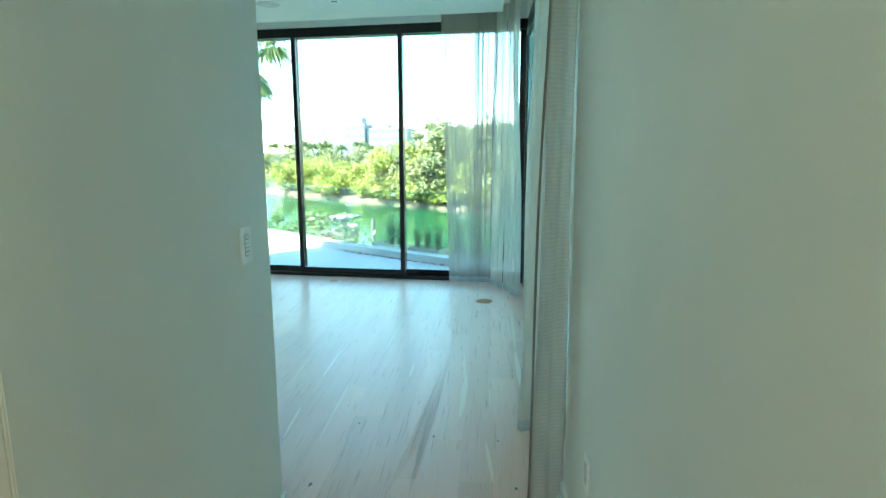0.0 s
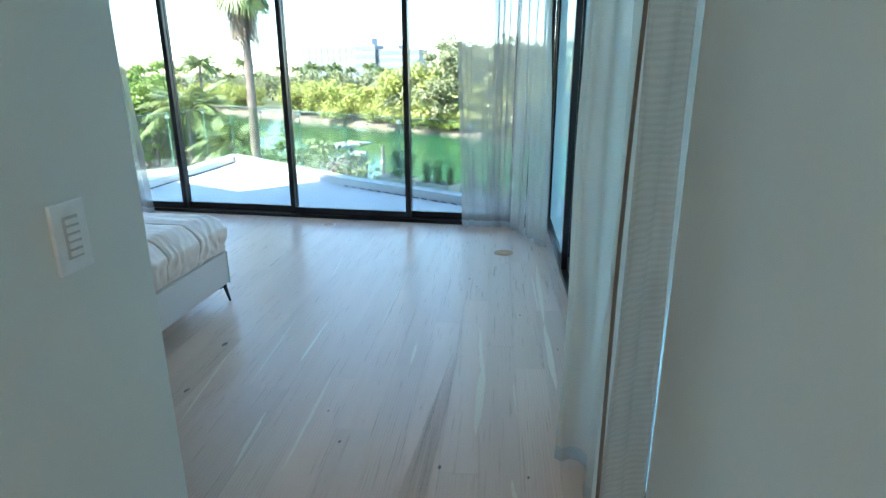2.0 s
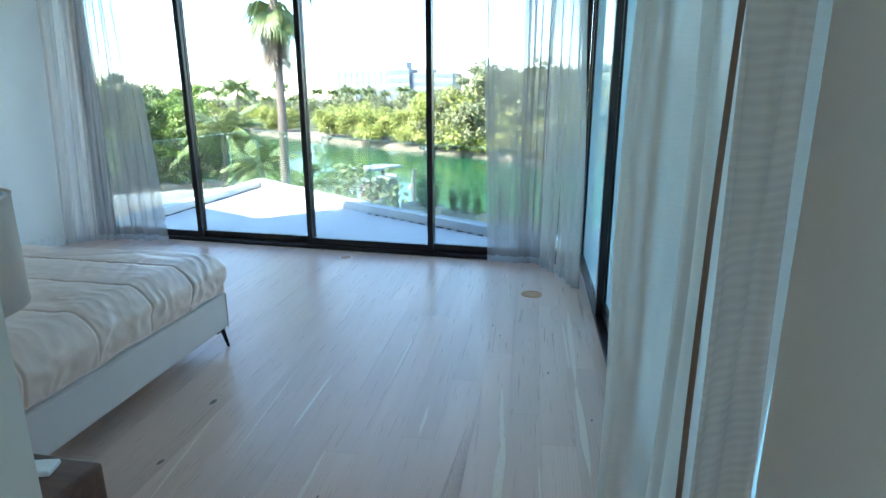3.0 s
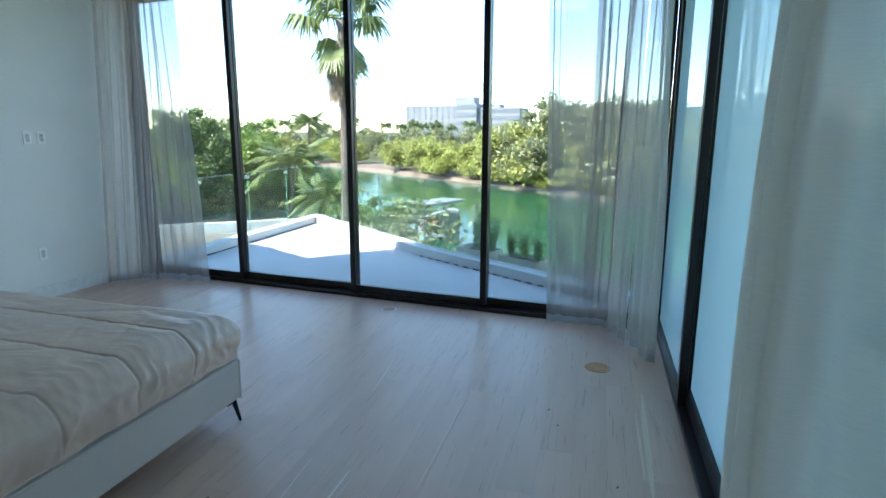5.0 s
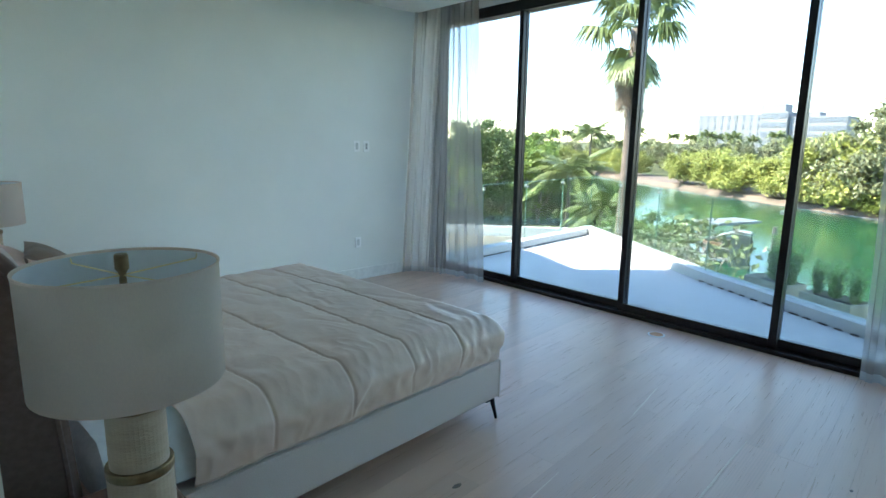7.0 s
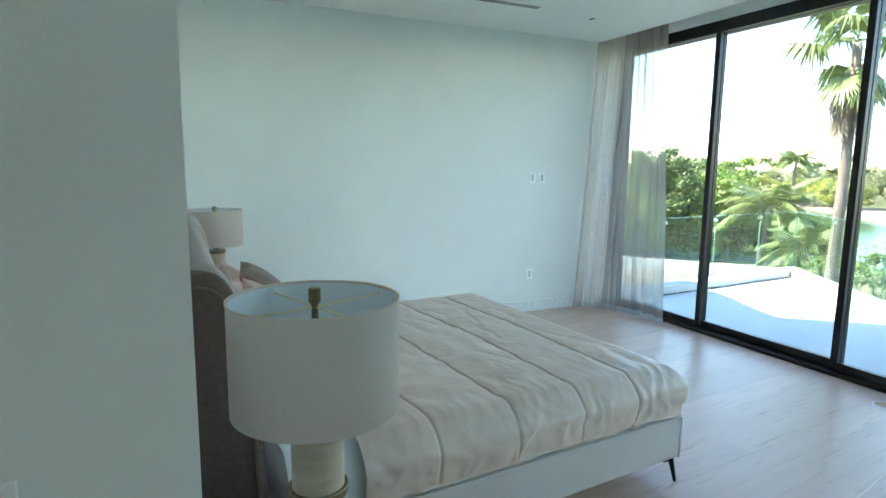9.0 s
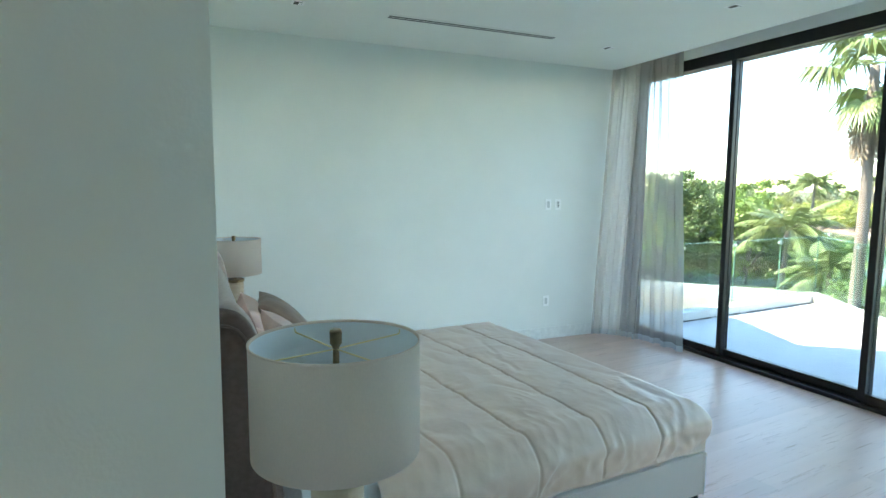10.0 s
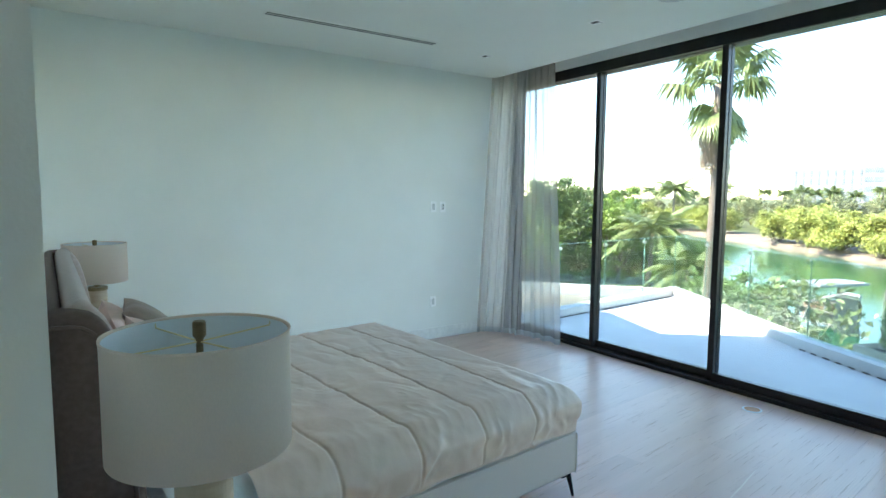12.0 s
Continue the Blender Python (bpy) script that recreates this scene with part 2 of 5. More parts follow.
M_HEDGE = material("hedge_leaf", (0.28, 0.42, 0.16), 0.5, second=(0.40, 0.54, 0.24), scale=0.7, vary=0.15, island=0.4, translucent=0.5)
M_FRESHLEAF = material("fresh_leaf", (0.20, 0.31, 0.06), 0.5, second=(0.28, 0.38, 0.09), scale=0.7, vary=0.15, island=0.35, translucent=0.3)
M_GRAPELEAF = material("sea_grape_leaf", (0.13, 0.17, 0.06), 0.4, second=(0.22, 0.25, 0.12), scale=1.0, island=0.45, translucent=0.3)
M_PALMLEAF = material("palm_leaf", (0.13, 0.18, 0.055), 0.45, second=(0.24, 0.28, 0.12), scale=1.0, island=0.35, translucent=0.25)
M_HOTEL = material("white_render", (0.23, 0.24, 0.26), 0.8, scale=0.2, large=0.02)
M_HOTELGLASS = material("blue_glazing", (0.14, 0.165, 0.20), 0.3, scale=0.3)
M_BOATWHITE = material("white_canvas", (0.22, 0.235, 0.25), 0.7, scale=3)
M_BOATDARK = material("dark_screen", (0.015, 0.03, 0.032), 0.6, second=(0.025, 0.045, 0.045), scale=4)
M_BOATGREY = material("grey_timber", (0.10, 0.095, 0.09), 0.8, second=(0.16, 0.155, 0.15), scale=4)
M_BOATBROWN = material("brown_timber", (0.20, 0.11, 0.07), 0.8, scale=4)
M_PLANTER = material("cream_planter", (0.55, 0.48, 0.38), 0.8, scale=8, bump=0.2)
M_SPEAKER = material("speaker_mesh", (0.60, 0.61, 0.60), 0.7, scale=300, bump=0.4, bump_scale=600)
M_COPPER = material("oak_floor_cap", (0.60, 0.28, 0.13), 0.6, second=(0.68, 0.34, 0.17), scale=20)


def water_material():
    m = material("green_water", (0.015, 0.085, 0.045), 0.08, second=(0.022, 0.11, 0.055), scale=0.08)
    nt = m.node_tree
    bsdf = nt.nodes["Principled BSDF"]
    co = nt.nodes.new("ShaderNodeTexCoord")
    mp = nt.nodes.new("ShaderNodeMapping")
    mp.inputs["Rotation"].default_value = (0, 0, 0.5)
    mp.inputs["Scale"].default_value = (0.5, 1.6, 1)
    noi = nt.nodes.new("ShaderNodeTexNoise")
    noi.inputs["Scale"].default_value = 2.2
    noi.inputs["Detail"].default_value = 4
    bp = nt.nodes.new("ShaderNodeBump")
    bp.inputs["Strength"].default_value = 0.3
    bp.inputs["Distance"].default_value = 0.05
    bsdf.inputs["Specular IOR Level"].default_value = 0.35
    nt.links.new(co.outputs["Object"], mp.inputs["Vector"])
    nt.links.new(mp.outputs["Vector"], noi.inputs["Vector"])
    nt.links.new(noi.outputs["Fac"], bp.inputs["Height"])
    nt.links.new(bp.outputs["Normal"], bsdf.inputs["Normal"])
    return m


M_WATER = water_material()


def oak_material():
    """Pale limed oak: fine grain along the plank, cathedral figure, pale sapwood streaks and small dark knots."""
    m = bpy.data.materials.new("limed_oak")
    m.use_nodes = True
    nt = m.node_tree
    N, L = nt.nodes, nt.links
    bsdf = N["Principled BSDF"]
    bsdf.inputs["Roughness"].default_value = 0.36
    co = N.new("ShaderNodeTexCoord")
    info = N.new("ShaderNodeObjectInfo")
    off = N.new("ShaderNodeVectorMath")
    off.operation = "SCALE"
    off.inputs[0].default_value = (37.0, 91.0, 13.0)
    L.new(info.outputs["Random"], off.inputs["Scale"])
    add = N.new("ShaderNodeVectorMath")
    L.new(co.outputs["Object"], add.inputs[0])
    L.new(off.outputs["Vector"], add.inputs[1])

    def noise_of(scale3, scale, detail=4.0, rough=0.6):
        mp = N.new("ShaderNodeMapping")
        mp.inputs["Scale"].default_value = scale3
        L.new(add.outputs["Vector"], mp.inputs["Vector"])
        n = N.new("ShaderNodeTexNoise")
        n.inputs["Scale"].default_value = scale
        n.inputs["Detail"].default_value = detail
        n.inputs["Roughness"].default_value = rough
        L.new(mp.outputs["Vector"], n.inputs["Vector"])
        return n.outputs["Fac"], mp.outputs["Vector"]

    def ramp_of(fac, a, b, ca, cb):
        r = N.new("ShaderNodeValToRGB")
        r.color_ramp.elements[0].position, r.color_ramp.elements[1].position = a, b
        r.color_ramp.elements[0].color, r.color_ramp.elements[1].color = (*ca, 1), (*cb, 1)
        L.new(fac, r.inputs["Fac"])
        return r.outputs["Color"]

    def mixed(fac, a, b, kind="MIX"):
        x = N.new("ShaderNodeMixRGB")
        x.blend_type = kind
        if isinstance(fac, float):
            x.inputs["Fac"].default_value = fac
        else:
            L.new(fac, x.inputs["Fac"])
        L.new(a, x.inputs["Color1"])
        if isinstance(b, tuple):
            x.inputs["Color2"].default_value = (*b, 1)
        else:
            L.new(b, x.inputs["Color2"])
        return x.outputs["Color"]

    grain, _ = noise_of((26, 0.9, 1), 3.0, 6.0, 0.65)
    broad, _ = noise_of((6, 0.5, 1), 1.3, 2.0)
    col = ramp_of(grain, 0.3, 0.72, (0.725, 0.468, 0.362), (0.76, 0.505, 0.392))
    col = mixed(0.5, col, ramp_of(broad, 0.35, 0.65, (0.67, 0.42, 0.32), (0.77, 0.52, 0.415)))
    mpw = N.new("ShaderNodeMapping")
    mpw.inputs["Scale"].default_value = (7, 0.35, 1)
    L.new(add.outputs["Vector"], mpw.inputs["Vector"])
    wav = N.new("ShaderNodeTexWave")
    wav.wave_type = "BANDS"
    wav.inputs["Scale"].default_value = 3.2
    wav.inputs["Distortion"].default_value = 5.0
    wav.inputs["Detail"].default_value = 2.0
    wav.inputs["Detail Scale"].default_value = 0.8
    L.new(mpw.outputs["Vector"], wav.inputs["Vector"])
    some, _ = noise_of((1.4, 0.4, 1), 0.9, 1.0)
    figure = mixed(ramp_of(some, 0.50, 0.62, (0, 0, 0), (0.45, 0.45, 0.45)), ramp_of(wav.outputs["Color"], 0.0, 1.0, (1, 1, 1), (1, 1, 1)), ramp_of(wav.outputs["Color"], 0.1, 0.8, (0.88, 0.87, 0.86), (1.03, 1.03, 1.03)))
    col = mixed(1.0, col, figure, "MULTIPLY")
    sap, _ = noise_of((20, 0.5, 1), 1.0, 1.5, 0.45)
    col = mixed(ramp_of(sap, 0.775, 0.79, (0, 0, 0), (0.85, 0.85, 0.85)), col, (0.86, 0.75, 0.63))
    knot, _ = noise_of((7, 3.2, 1), 1.5, 2.0, 0.5)
    col = mixed(ramp_of(knot, 0.79, 0.83, (0, 0, 0), (0.85, 0.85, 0.85)), col, (0.09, 0.075, 0.07))
    hs = N.new("ShaderNodeHueSaturation")
    mr = N.new("ShaderNodeMapRange")
    mr.inputs["To Min"].default_value, mr.inputs["To Max"].default_value = 0.94, 1.06
    L.new(info.outputs["Random"], mr.inputs["Value"])
    L.new(mr.outputs["Result"], hs.inputs["Value"])
    L.new(col, hs.inputs["Color"])
    L.new(hs.outputs["Color"], bsdf.inputs["Base Color"])
    rr = N.new("ShaderNodeMapRange")
    rr.inputs["To Min"].default_value, rr.inputs["To Max"].default_value = 0.22, 0.36
    L.new(grain, rr.inputs["Value"])
    L.new(rr.outputs["Result"], bsdf.inputs["Roughness"])
    bp = N.new("ShaderNodeBump")
    bp.inputs["Strength"].default_value = 0.04
    bp.inputs["Distance"].default_value = 0.002
    L.new(grain, bp.inputs["Height"])
    L.new(bp.outputs["Normal"], bsdf.inputs["Normal"])
    return m


M_OAK = oak_material()
M_SAP = material("pale_sapwood", (0.84, 0.66, 0.52), 0.4, second=(0.78, 0.58, 0.45), scale=30, stretch=(6, 1, 1))
M_KNOT = material("oak_knot", (0.13, 0.10, 0.09), 0.5, second=(0.26, 0.18, 0.14), scale=90)
M_GRAINLINE = material("oak_late_wood", (0.50, 0.33, 0.25), 0.36, second=(0.62, 0.42, 0.32), scale=40)


# ---- mesh helpers ----
def mesh_of(name, verts, faces, mat, smooth=False):
    me = bpy.data.meshes.new(name)
    me.from_pydata([tuple(v) for v in verts], [], faces)
    me.materials.append(mat)
    if smooth:
        for p in me.polygons:
            p.use_smooth = True
    me.update()
    return me


def part(name, data, mat=None, parent=None, label="", smooth=False):
    """One mesh object under a thing or a part. data: a bmesh, or (verts, faces)."""
    if isinstance(data, bmesh.types.BMesh):
        me = bpy.data.meshes.new(name)
        data.to_mesh(me)
        data.free()
        me.materials.append(mat)
        if smooth:
            for p in me.polygons:
                p.use_smooth = True
    elif isinstance(data, tuple):
        me = mesh_of(name, data[0], data[1], mat, smooth)
    else:
        me = data
    ob = new(name, me)
    ob.parent = parent
    if label:
        tagged(ob, label)
    return ob


def thing(name, at, label, category, group="", rz=0.0):
    ob = new(name)
    ob.matrix_world = pose(*at, 0, 0, rz)
    return tagged(ob, label, category, group)


def box_bm(lo, hi, bevel=0.0, segments=2, bm=None):
    fresh = bm is None
    bm = bm or bmesh.new()
    made = bmesh.ops.create_cube(bm, size=1.0)["verts"]
    size = [h - l for l, h in zip(lo, hi)]
    mid = [(h + l) / 2 for l, h in zip(lo, hi)]
    for v in made:
        v.co = Vector([v.co[i] * size[i] + mid[i] for i in range(3)])
    if bevel:
        edges = {e for v in made for e in v.link_edges}
        bmesh.ops.bevel(bm, geom=list(edges), offset=bevel, segments=segments, affect="EDGES", profile=0.5)
    return bm


def prism_bm(points, z0, z1, bevel=0.0, bm=None):
    bm = bm or bmesh.new()
    low = [bm.verts.new((x, y, z0)) for x, y in points]
    high = [bm.verts.new((x, y, z1)) for x, y in points]
    n = len(points)
    bm.faces.new(low[::-1])
    bm.faces.new(high)
    for i in range(n):
        bm.faces.new((low[i], low[(i + 1) % n], high[(i + 1) % n], high[i]))
    bmesh.ops.recalc_face_normals(bm, faces=bm.faces)
    if bevel:
        bmesh.ops.bevel(bm, geom=list(bm.edges), offset=bevel, segments=2, affect="EDGES")
    return bm


def beam_bm(a, b, width, z0, z1, bevel=0.0, bm=None):
    """A bar of that width along the plan line from a to b."""
    a, b = Vector(a), Vector(b)
    d = (b - a).normalized()
    n = Vector((-d.y, d.x)) * width / 2
    return prism_bm([tuple(a - n), tuple(b - n), tuple(b + n), tuple(a + n)], z0, z1, bevel, bm)


def lathe_bm(profile, steps=48, centre=(0, 0), close=False):
    bm = bmesh.new()
    rings = []
    for r, z in profile:
        rings.append([bm.verts.new((centre[0] + r * math.cos(2 * math.pi * k / steps), centre[1] + r * math.sin(2 * math.pi * k / steps), z)) for k in range(steps)])
    pairs = list(zip(rings, rings[1:])) + ([(rings[-1], rings[0])] if close else [])
    for lo, hi in pairs:
        for k in range(steps):
            bm.faces.new((lo[k], lo[(k + 1) % steps], hi[(k + 1) % steps], hi[k]))
    if not close:
        bm.faces.new(rings[0][::-1])
        bm.faces.new(rings[-1])
    bmesh.ops.recalc_face_normals(bm, faces=bm.faces)
    return bm


def tube_data(points, radii, steps=8):
    verts, faces = [], []
    pts = [Vector(p) for p in points]
    for i, p in enumerate(pts):
        d = (pts[min(i + 1, len(pts) - 1)] - pts[max(i - 1, 0)]).normalized()
        side = d.cross(Vector((0, 0, 1))) if abs(d.z) < 0.95 else d.cross(Vector((1, 0, 0)))
        side.normalize()
        up = side.cross(d)
        r = radii[i] if isinstance(radii, (list, tuple)) else radii
        for k in range(steps):
            a = 2 * math.pi * k / steps
            verts.append(p + side * r * math.cos(a) + up * r * math.sin(a))
    for i in range(len(pts) - 1):
        for k in range(steps):
            a, b = i * steps + k, i * steps + (k + 1) % steps
            faces.append((a, b, b + steps, a + steps))
    faces.append(tuple(range(steps))[::-1])
    faces.append(tuple(range((len(pts) - 1) * steps, len(pts) * steps)))
    return verts, faces


def wall(name, bm, mat=M_WALL):
    return tagged(part(name, bm, mat), kind="structure")


# ---- the room ----
X_LEFT, Y_WIN, Y_HEAD, X_HALL, Y_STEP, Y_DOOR = -4.95, 6.40, 1.701, -0.353, 0.63, 0.44
Z_CEIL, Z_TOP = 3.0, 3.22


def x_right(y):
    return 0.63 - 0.10 * (y - 4.95)


R = lambda y, d=0.0: (x_right(y) - d, y)
W = lambda y, d=0.0: (0.813 - 0.10 * (y - 1.96) - d, y)      # the solid part stands proud of the glass
Y_GLASS = 1.99      # where the solid right wall ends and the glass begins
wall("wall_west", box_bm((X_LEFT - 0.2, Y_HEAD - 0.5, 0), (X_LEFT, Y_WIN + 0.1, Z_TOP)))
H = lambda y, d=0.0: (X_HALL - 0.10 * (y - Y_HEAD) + d, y)      # the passage wall runs with the floor planks
B = lambda x, d=0.0: (x, Y_HEAD + 0.05 * (x - X_HALL) + d)       # the wall behind the bed


def hall_slab(y0, y1, d0, d1, z0, z1, bevel=0.0):
    return prism_bm([H(y0, d0), H(y0, d1), H(y1, d1), H(y1, d0)], z0, z1, bevel)


wall("wall_head", prism_bm([H(Y_DOOR), (X_HALL, Y_HEAD), B(X_LEFT), (X_LEFT, Y_DOOR)], 0, Z_TOP))
wall("wall_hall_west", hall_slab(-3.0, Y_DOOR - 0.92, -0.2, 0, 0, Z_TOP))
wall("wall_above_door", hall_slab(Y_DOOR - 0.92, Y_DOOR, -0.2, 0, 2.10, Z_TOP))
door_1 = tagged(new("door_1"), "closed brown wooden door in a white casing", "door", kind="structure")
part("leaf", hall_slab(Y_DOOR - 0.915, Y_DOOR - 0.005, -0.07, -0.025, 0.008, 2.095, 0.003), M_WALNUT, door_1)
part("door_handle", tube_data([(*H(Y_DOOR - 0.84, -0.025), 1.0), (*H(Y_DOOR - 0.84, 0.03), 1.0), (*H(Y_DOOR - 0.72, 0.03), 1.0)], 0.009, 10), M_BRASS, door_1)
for y0_, y1_, z0_ in ((Y_DOOR, Y_STEP, 0), (Y_DOOR - 1.01, Y_DOOR - 0.92, 0), (Y_DOOR - 0.92, Y_DOOR, 2.10)):
    part("casing", hall_slab(y0_, y1_, 0, 0.012, z0_, 2.19, 0.003), M_WALL, door_1)
wall("wall_east", prism_bm([W(-3.0), (x_right(-3.0) + 0.2, -3.0), (x_right(Y_GLASS) + 0.2, Y_GLASS), W(Y_GLASS)], 0, Z_TOP))
wall("wall_south", box_bm((-2.4, -3.2, 0), (1.7, -3.0, Z_TOP)))
wall("wall_above_window", box_bm((X_LEFT, Y_WIN - 0.04, 2.99), (0.75, Y_WIN + 0.16, Z_TOP)))
wall("wall_above_side_glass", prism_bm([R(Y_GLASS, 0.02), R(6.36, 0.02), (x_right(6.36) + 0.2, 6.36), (x_right(Y_GLASS) + 0.2, Y_GLASS)], 2.99, Z_TOP))

ceil_bm = prism_bm([B(X_LEFT), (X_HALL, Y_HEAD), H(-3.0), W(-3.0), W(Y_GLASS - 0.05), R(Y_GLASS - 0.05, 0.30), R(6.07, 0.30), (X_LEFT, 6.07)], Z_CEIL, Z_CEIL + 0.18)
wall("ceiling", ceil_bm, M_CEIL)
wall("ceiling_pocket", box_bm((X_LEFT - 0.2, Y_HEAD - 0.5, Z_TOP), (2.0, Y_WIN + 0.16, Z_TOP + 0.08)), M_CEIL)
wall("ceiling_hall", box_bm((-2.6, -3.2, Z_TOP + 0.001), (2.0, Y_HEAD - 0.5, Z_TOP + 0.08)), M_CEIL)
# Unseen roof slab; outline made up so its shadow fits the terrace shade.
shade_roof_pts = [(-2.6, -3.4), (2.6, -3.4), (2.6, 7.0), (-4.55, 7.0), (-5.25, 4.85), (-7.4, 5.75), (-9.5, 5.0), (-9.5, -3.4)]
wall("shade_roof", prism_bm(shade_roof_pts, 3.36, 3.62), M_CURB)
wall("floor", box_bm((-5.2, -3.2, -0.30), (1.9, 6.50, -0.022)), M_JOINT)

base_h, base_t = 0.13, 0.014
wall("baseboard", box_bm((X_LEFT, B(X_LEFT)[1], 0), (X_LEFT + base_t, Y_WIN - 0.06, base_h), 0.003), M_TRIM)
wall("baseboard", prism_bm([B(X_LEFT + base_t), (X_HALL + base_t, Y_HEAD), (X_HALL + base_t, Y_HEAD + base_t), B(X_LEFT + base_t, base_t)], 0, base_h, 0.003), M_TRIM)
wall("baseboard", hall_slab(Y_STEP, Y_HEAD, 0, base_t, 0, base_h, 0.003), M_TRIM)
wall("baseboard", hall_slab(-3.0, Y_DOOR - 1.01, 0, base_t, 0, base_h, 0.003), M_TRIM)
wall("baseboard", prism_bm([W(-3.0), W(Y_GLASS), W(Y_GLASS, base_t), W(-3.0, base_t)], 0, base_h), M_TRIM)


# ---- glazing ----
def sash(parent, a, b, z0, z1, stile=0.055, depth=0.045, pane_mat=M_PANE, rail=None):
    """A framed pane standing on the plan line from a to b."""
    rail = rail or stile
    a, b = Vector(a), Vector(b)
    d = (b - a).normalized()
    for p in (a, b - d * stile):
        part("stile", beam_bm(p, p + d * stile, depth, z0, z1, 0.003), M_FRAME, parent)
    part("rail", beam_bm(a + d * stile, b - d * stile, depth, z0, z0 + rail, 0.003), M_FRAME, parent)
    part("rail", beam_bm(a + d * stile, b - d * stile, depth, z1 - rail, z1, 0.003), M_FRAME, parent)
    pane = part("pane", beam_bm(a + d * (stile - 0.005), b - d * (stile - 0.005), 0.008, z0 + rail - 0.005, z1 - rail + 0.005), pane_mat, parent)
    pane.visible_shadow = pane_mat != M_PANE
    return pane


window_1 = tagged(new("window_1"), "floor-to-ceiling sliding glass window with slim black frames", "window", kind="structure")
part("window_frame", box_bm((X_LEFT, Y_WIN - 0.03, 2.885), (0.452, Y_WIN + 0.15, 2.99), 0.004), M_FRAME, window_1)
part("window_sill", box_bm((X_LEFT, Y_WIN - 0.06, -0.02), (0.50, Y_WIN + 0.15, 0.035), 0.004), M_FRAME, window_1)
part("window_frame", box_bm((X_LEFT, Y_WIN - 0.02, 0.035), (X_LEFT + 0.05, Y_WIN + 0.14, 2.885), 0.003), M_FRAME, window_1)
part("corner_post", box_bm((0.452, Y_WIN - 0.035, 0.035), (0.495, Y_WIN + 0.10, 2.99), 0.004), M_FRAME, window_1)
MULLIONS = [X_LEFT + 0.05, -3.635, -2.30, -0.99, 0.450]
for i in range(4):
    yy = Y_WIN + (0.0, 0.052, 0.0, 0.052)[i]
    sash(window_1, (MULLIONS[i] - (0.028 if i else 0), yy), (MULLIONS[i + 1] + (0.028 if i < 3 else 0), yy), 0.036, 2.95, rail=0.07)

window_2 = tagged(new("window_2"), "side wall of etched glass panels in black frames", "window", kind="structure")
side_breaks = [Y_GLASS + 0.02, 3.55, 5.02, 6.34]
part("window_sill", beam_bm(R(Y_GLASS, -0.06), R(6.36, -0.06), 0.17, -0.02, 0.035, 0.003), M_FRAME, window_2)
part("window_frame", beam_bm(R(Y_GLASS, -0.06), R(6.36, -0.06), 0.15, 2.885, 2.989, 0.003), M_FRAME, window_2)
for i in range(3):
    off = (0.0, -0.05, 0.0)[i]
    sash(window_2, R(side_breaks[i] - (0.05 if i else 0), off), R(side_breaks[i + 1] + (0.05 if i < 2 else 0), off), 0.036, 2.884, stile=0.075, pane_mat=M_FROST, rail=0.10)


# ---- terrace ----
Z_DECK = -0.10
CORNER, KINK, RIGHT = (-5.53, 10.65), (-2.62, 8.72), (1.75, 6.46)
LEFT = (-5.22, 6.56)
wall("terrace_floor", prism_bm([(LEFT[0] - 0.1, 6.55), (1.9, 6.55), (1.9, 6.6), RIGHT, KINK, CORNER], Z_DECK - 0.25, Z_DECK), M_DECK)


def offset_line(pts, d):
    out = []
    for i, p in enumerate(pts):
        a = Vector(pts[max(i - 1, 0)])
        b = Vector(pts[min(i + 1, len(pts) - 1)])
        p = Vector(p)
        n1 = (p - a).normalized() if i else (b - p).normalized()
        n2 = (b - p).normalized() if i < len(pts) - 1 else n1
        n = Vector((n1.y + n2.y, -n1.x - n2.x)).normalized()
        n /= max(0.4, n.dot(Vector((n1.y, -n1.x))))
        out.append(tuple(p - n * d))
    return out


EDGE = [LEFT, CORNER, KINK, RIGHT]
outer = offset_line(EDGE, 0.20)
curb_bm = bmesh.new()
for i in range(3):
    prism_bm([EDGE[i], EDGE[i + 1], outer[i + 1], outer[i]], -0.36, 0.015, bm=curb_bm)
wall("terrace_curb", curb_bm, M_CURB)
joint_bm = bmesh.new()
rj = random.Random(4)
for a, b, step, length in ((KINK, RIGHT, 0.17, 0.11), (LEFT, CORNER, 0.34, 0.27)):
    a, b = Vector(a), Vector(b)
    d = (b - a).normalized()
    n = Vector((d.y, -d.x))
    s = 0.05
    while s < (b - a).length - 0.1:
        p = a + d * s + n * 0.012
        beam_bm(p, p + d * (length * rj.uniform(0.6, 1.1)), 0.022, Z_DECK, Z_DECK + 0.012, bm=joint_bm)
        s += step
wall("drain_joint", joint_bm, M_JOINT)

railing = thing("glass_railing", (0, 0, 0), "frameless clear glass balustrade with small steel clips round the terrace", "railing")
mid_line = offset_line(EDGE, 0.10)


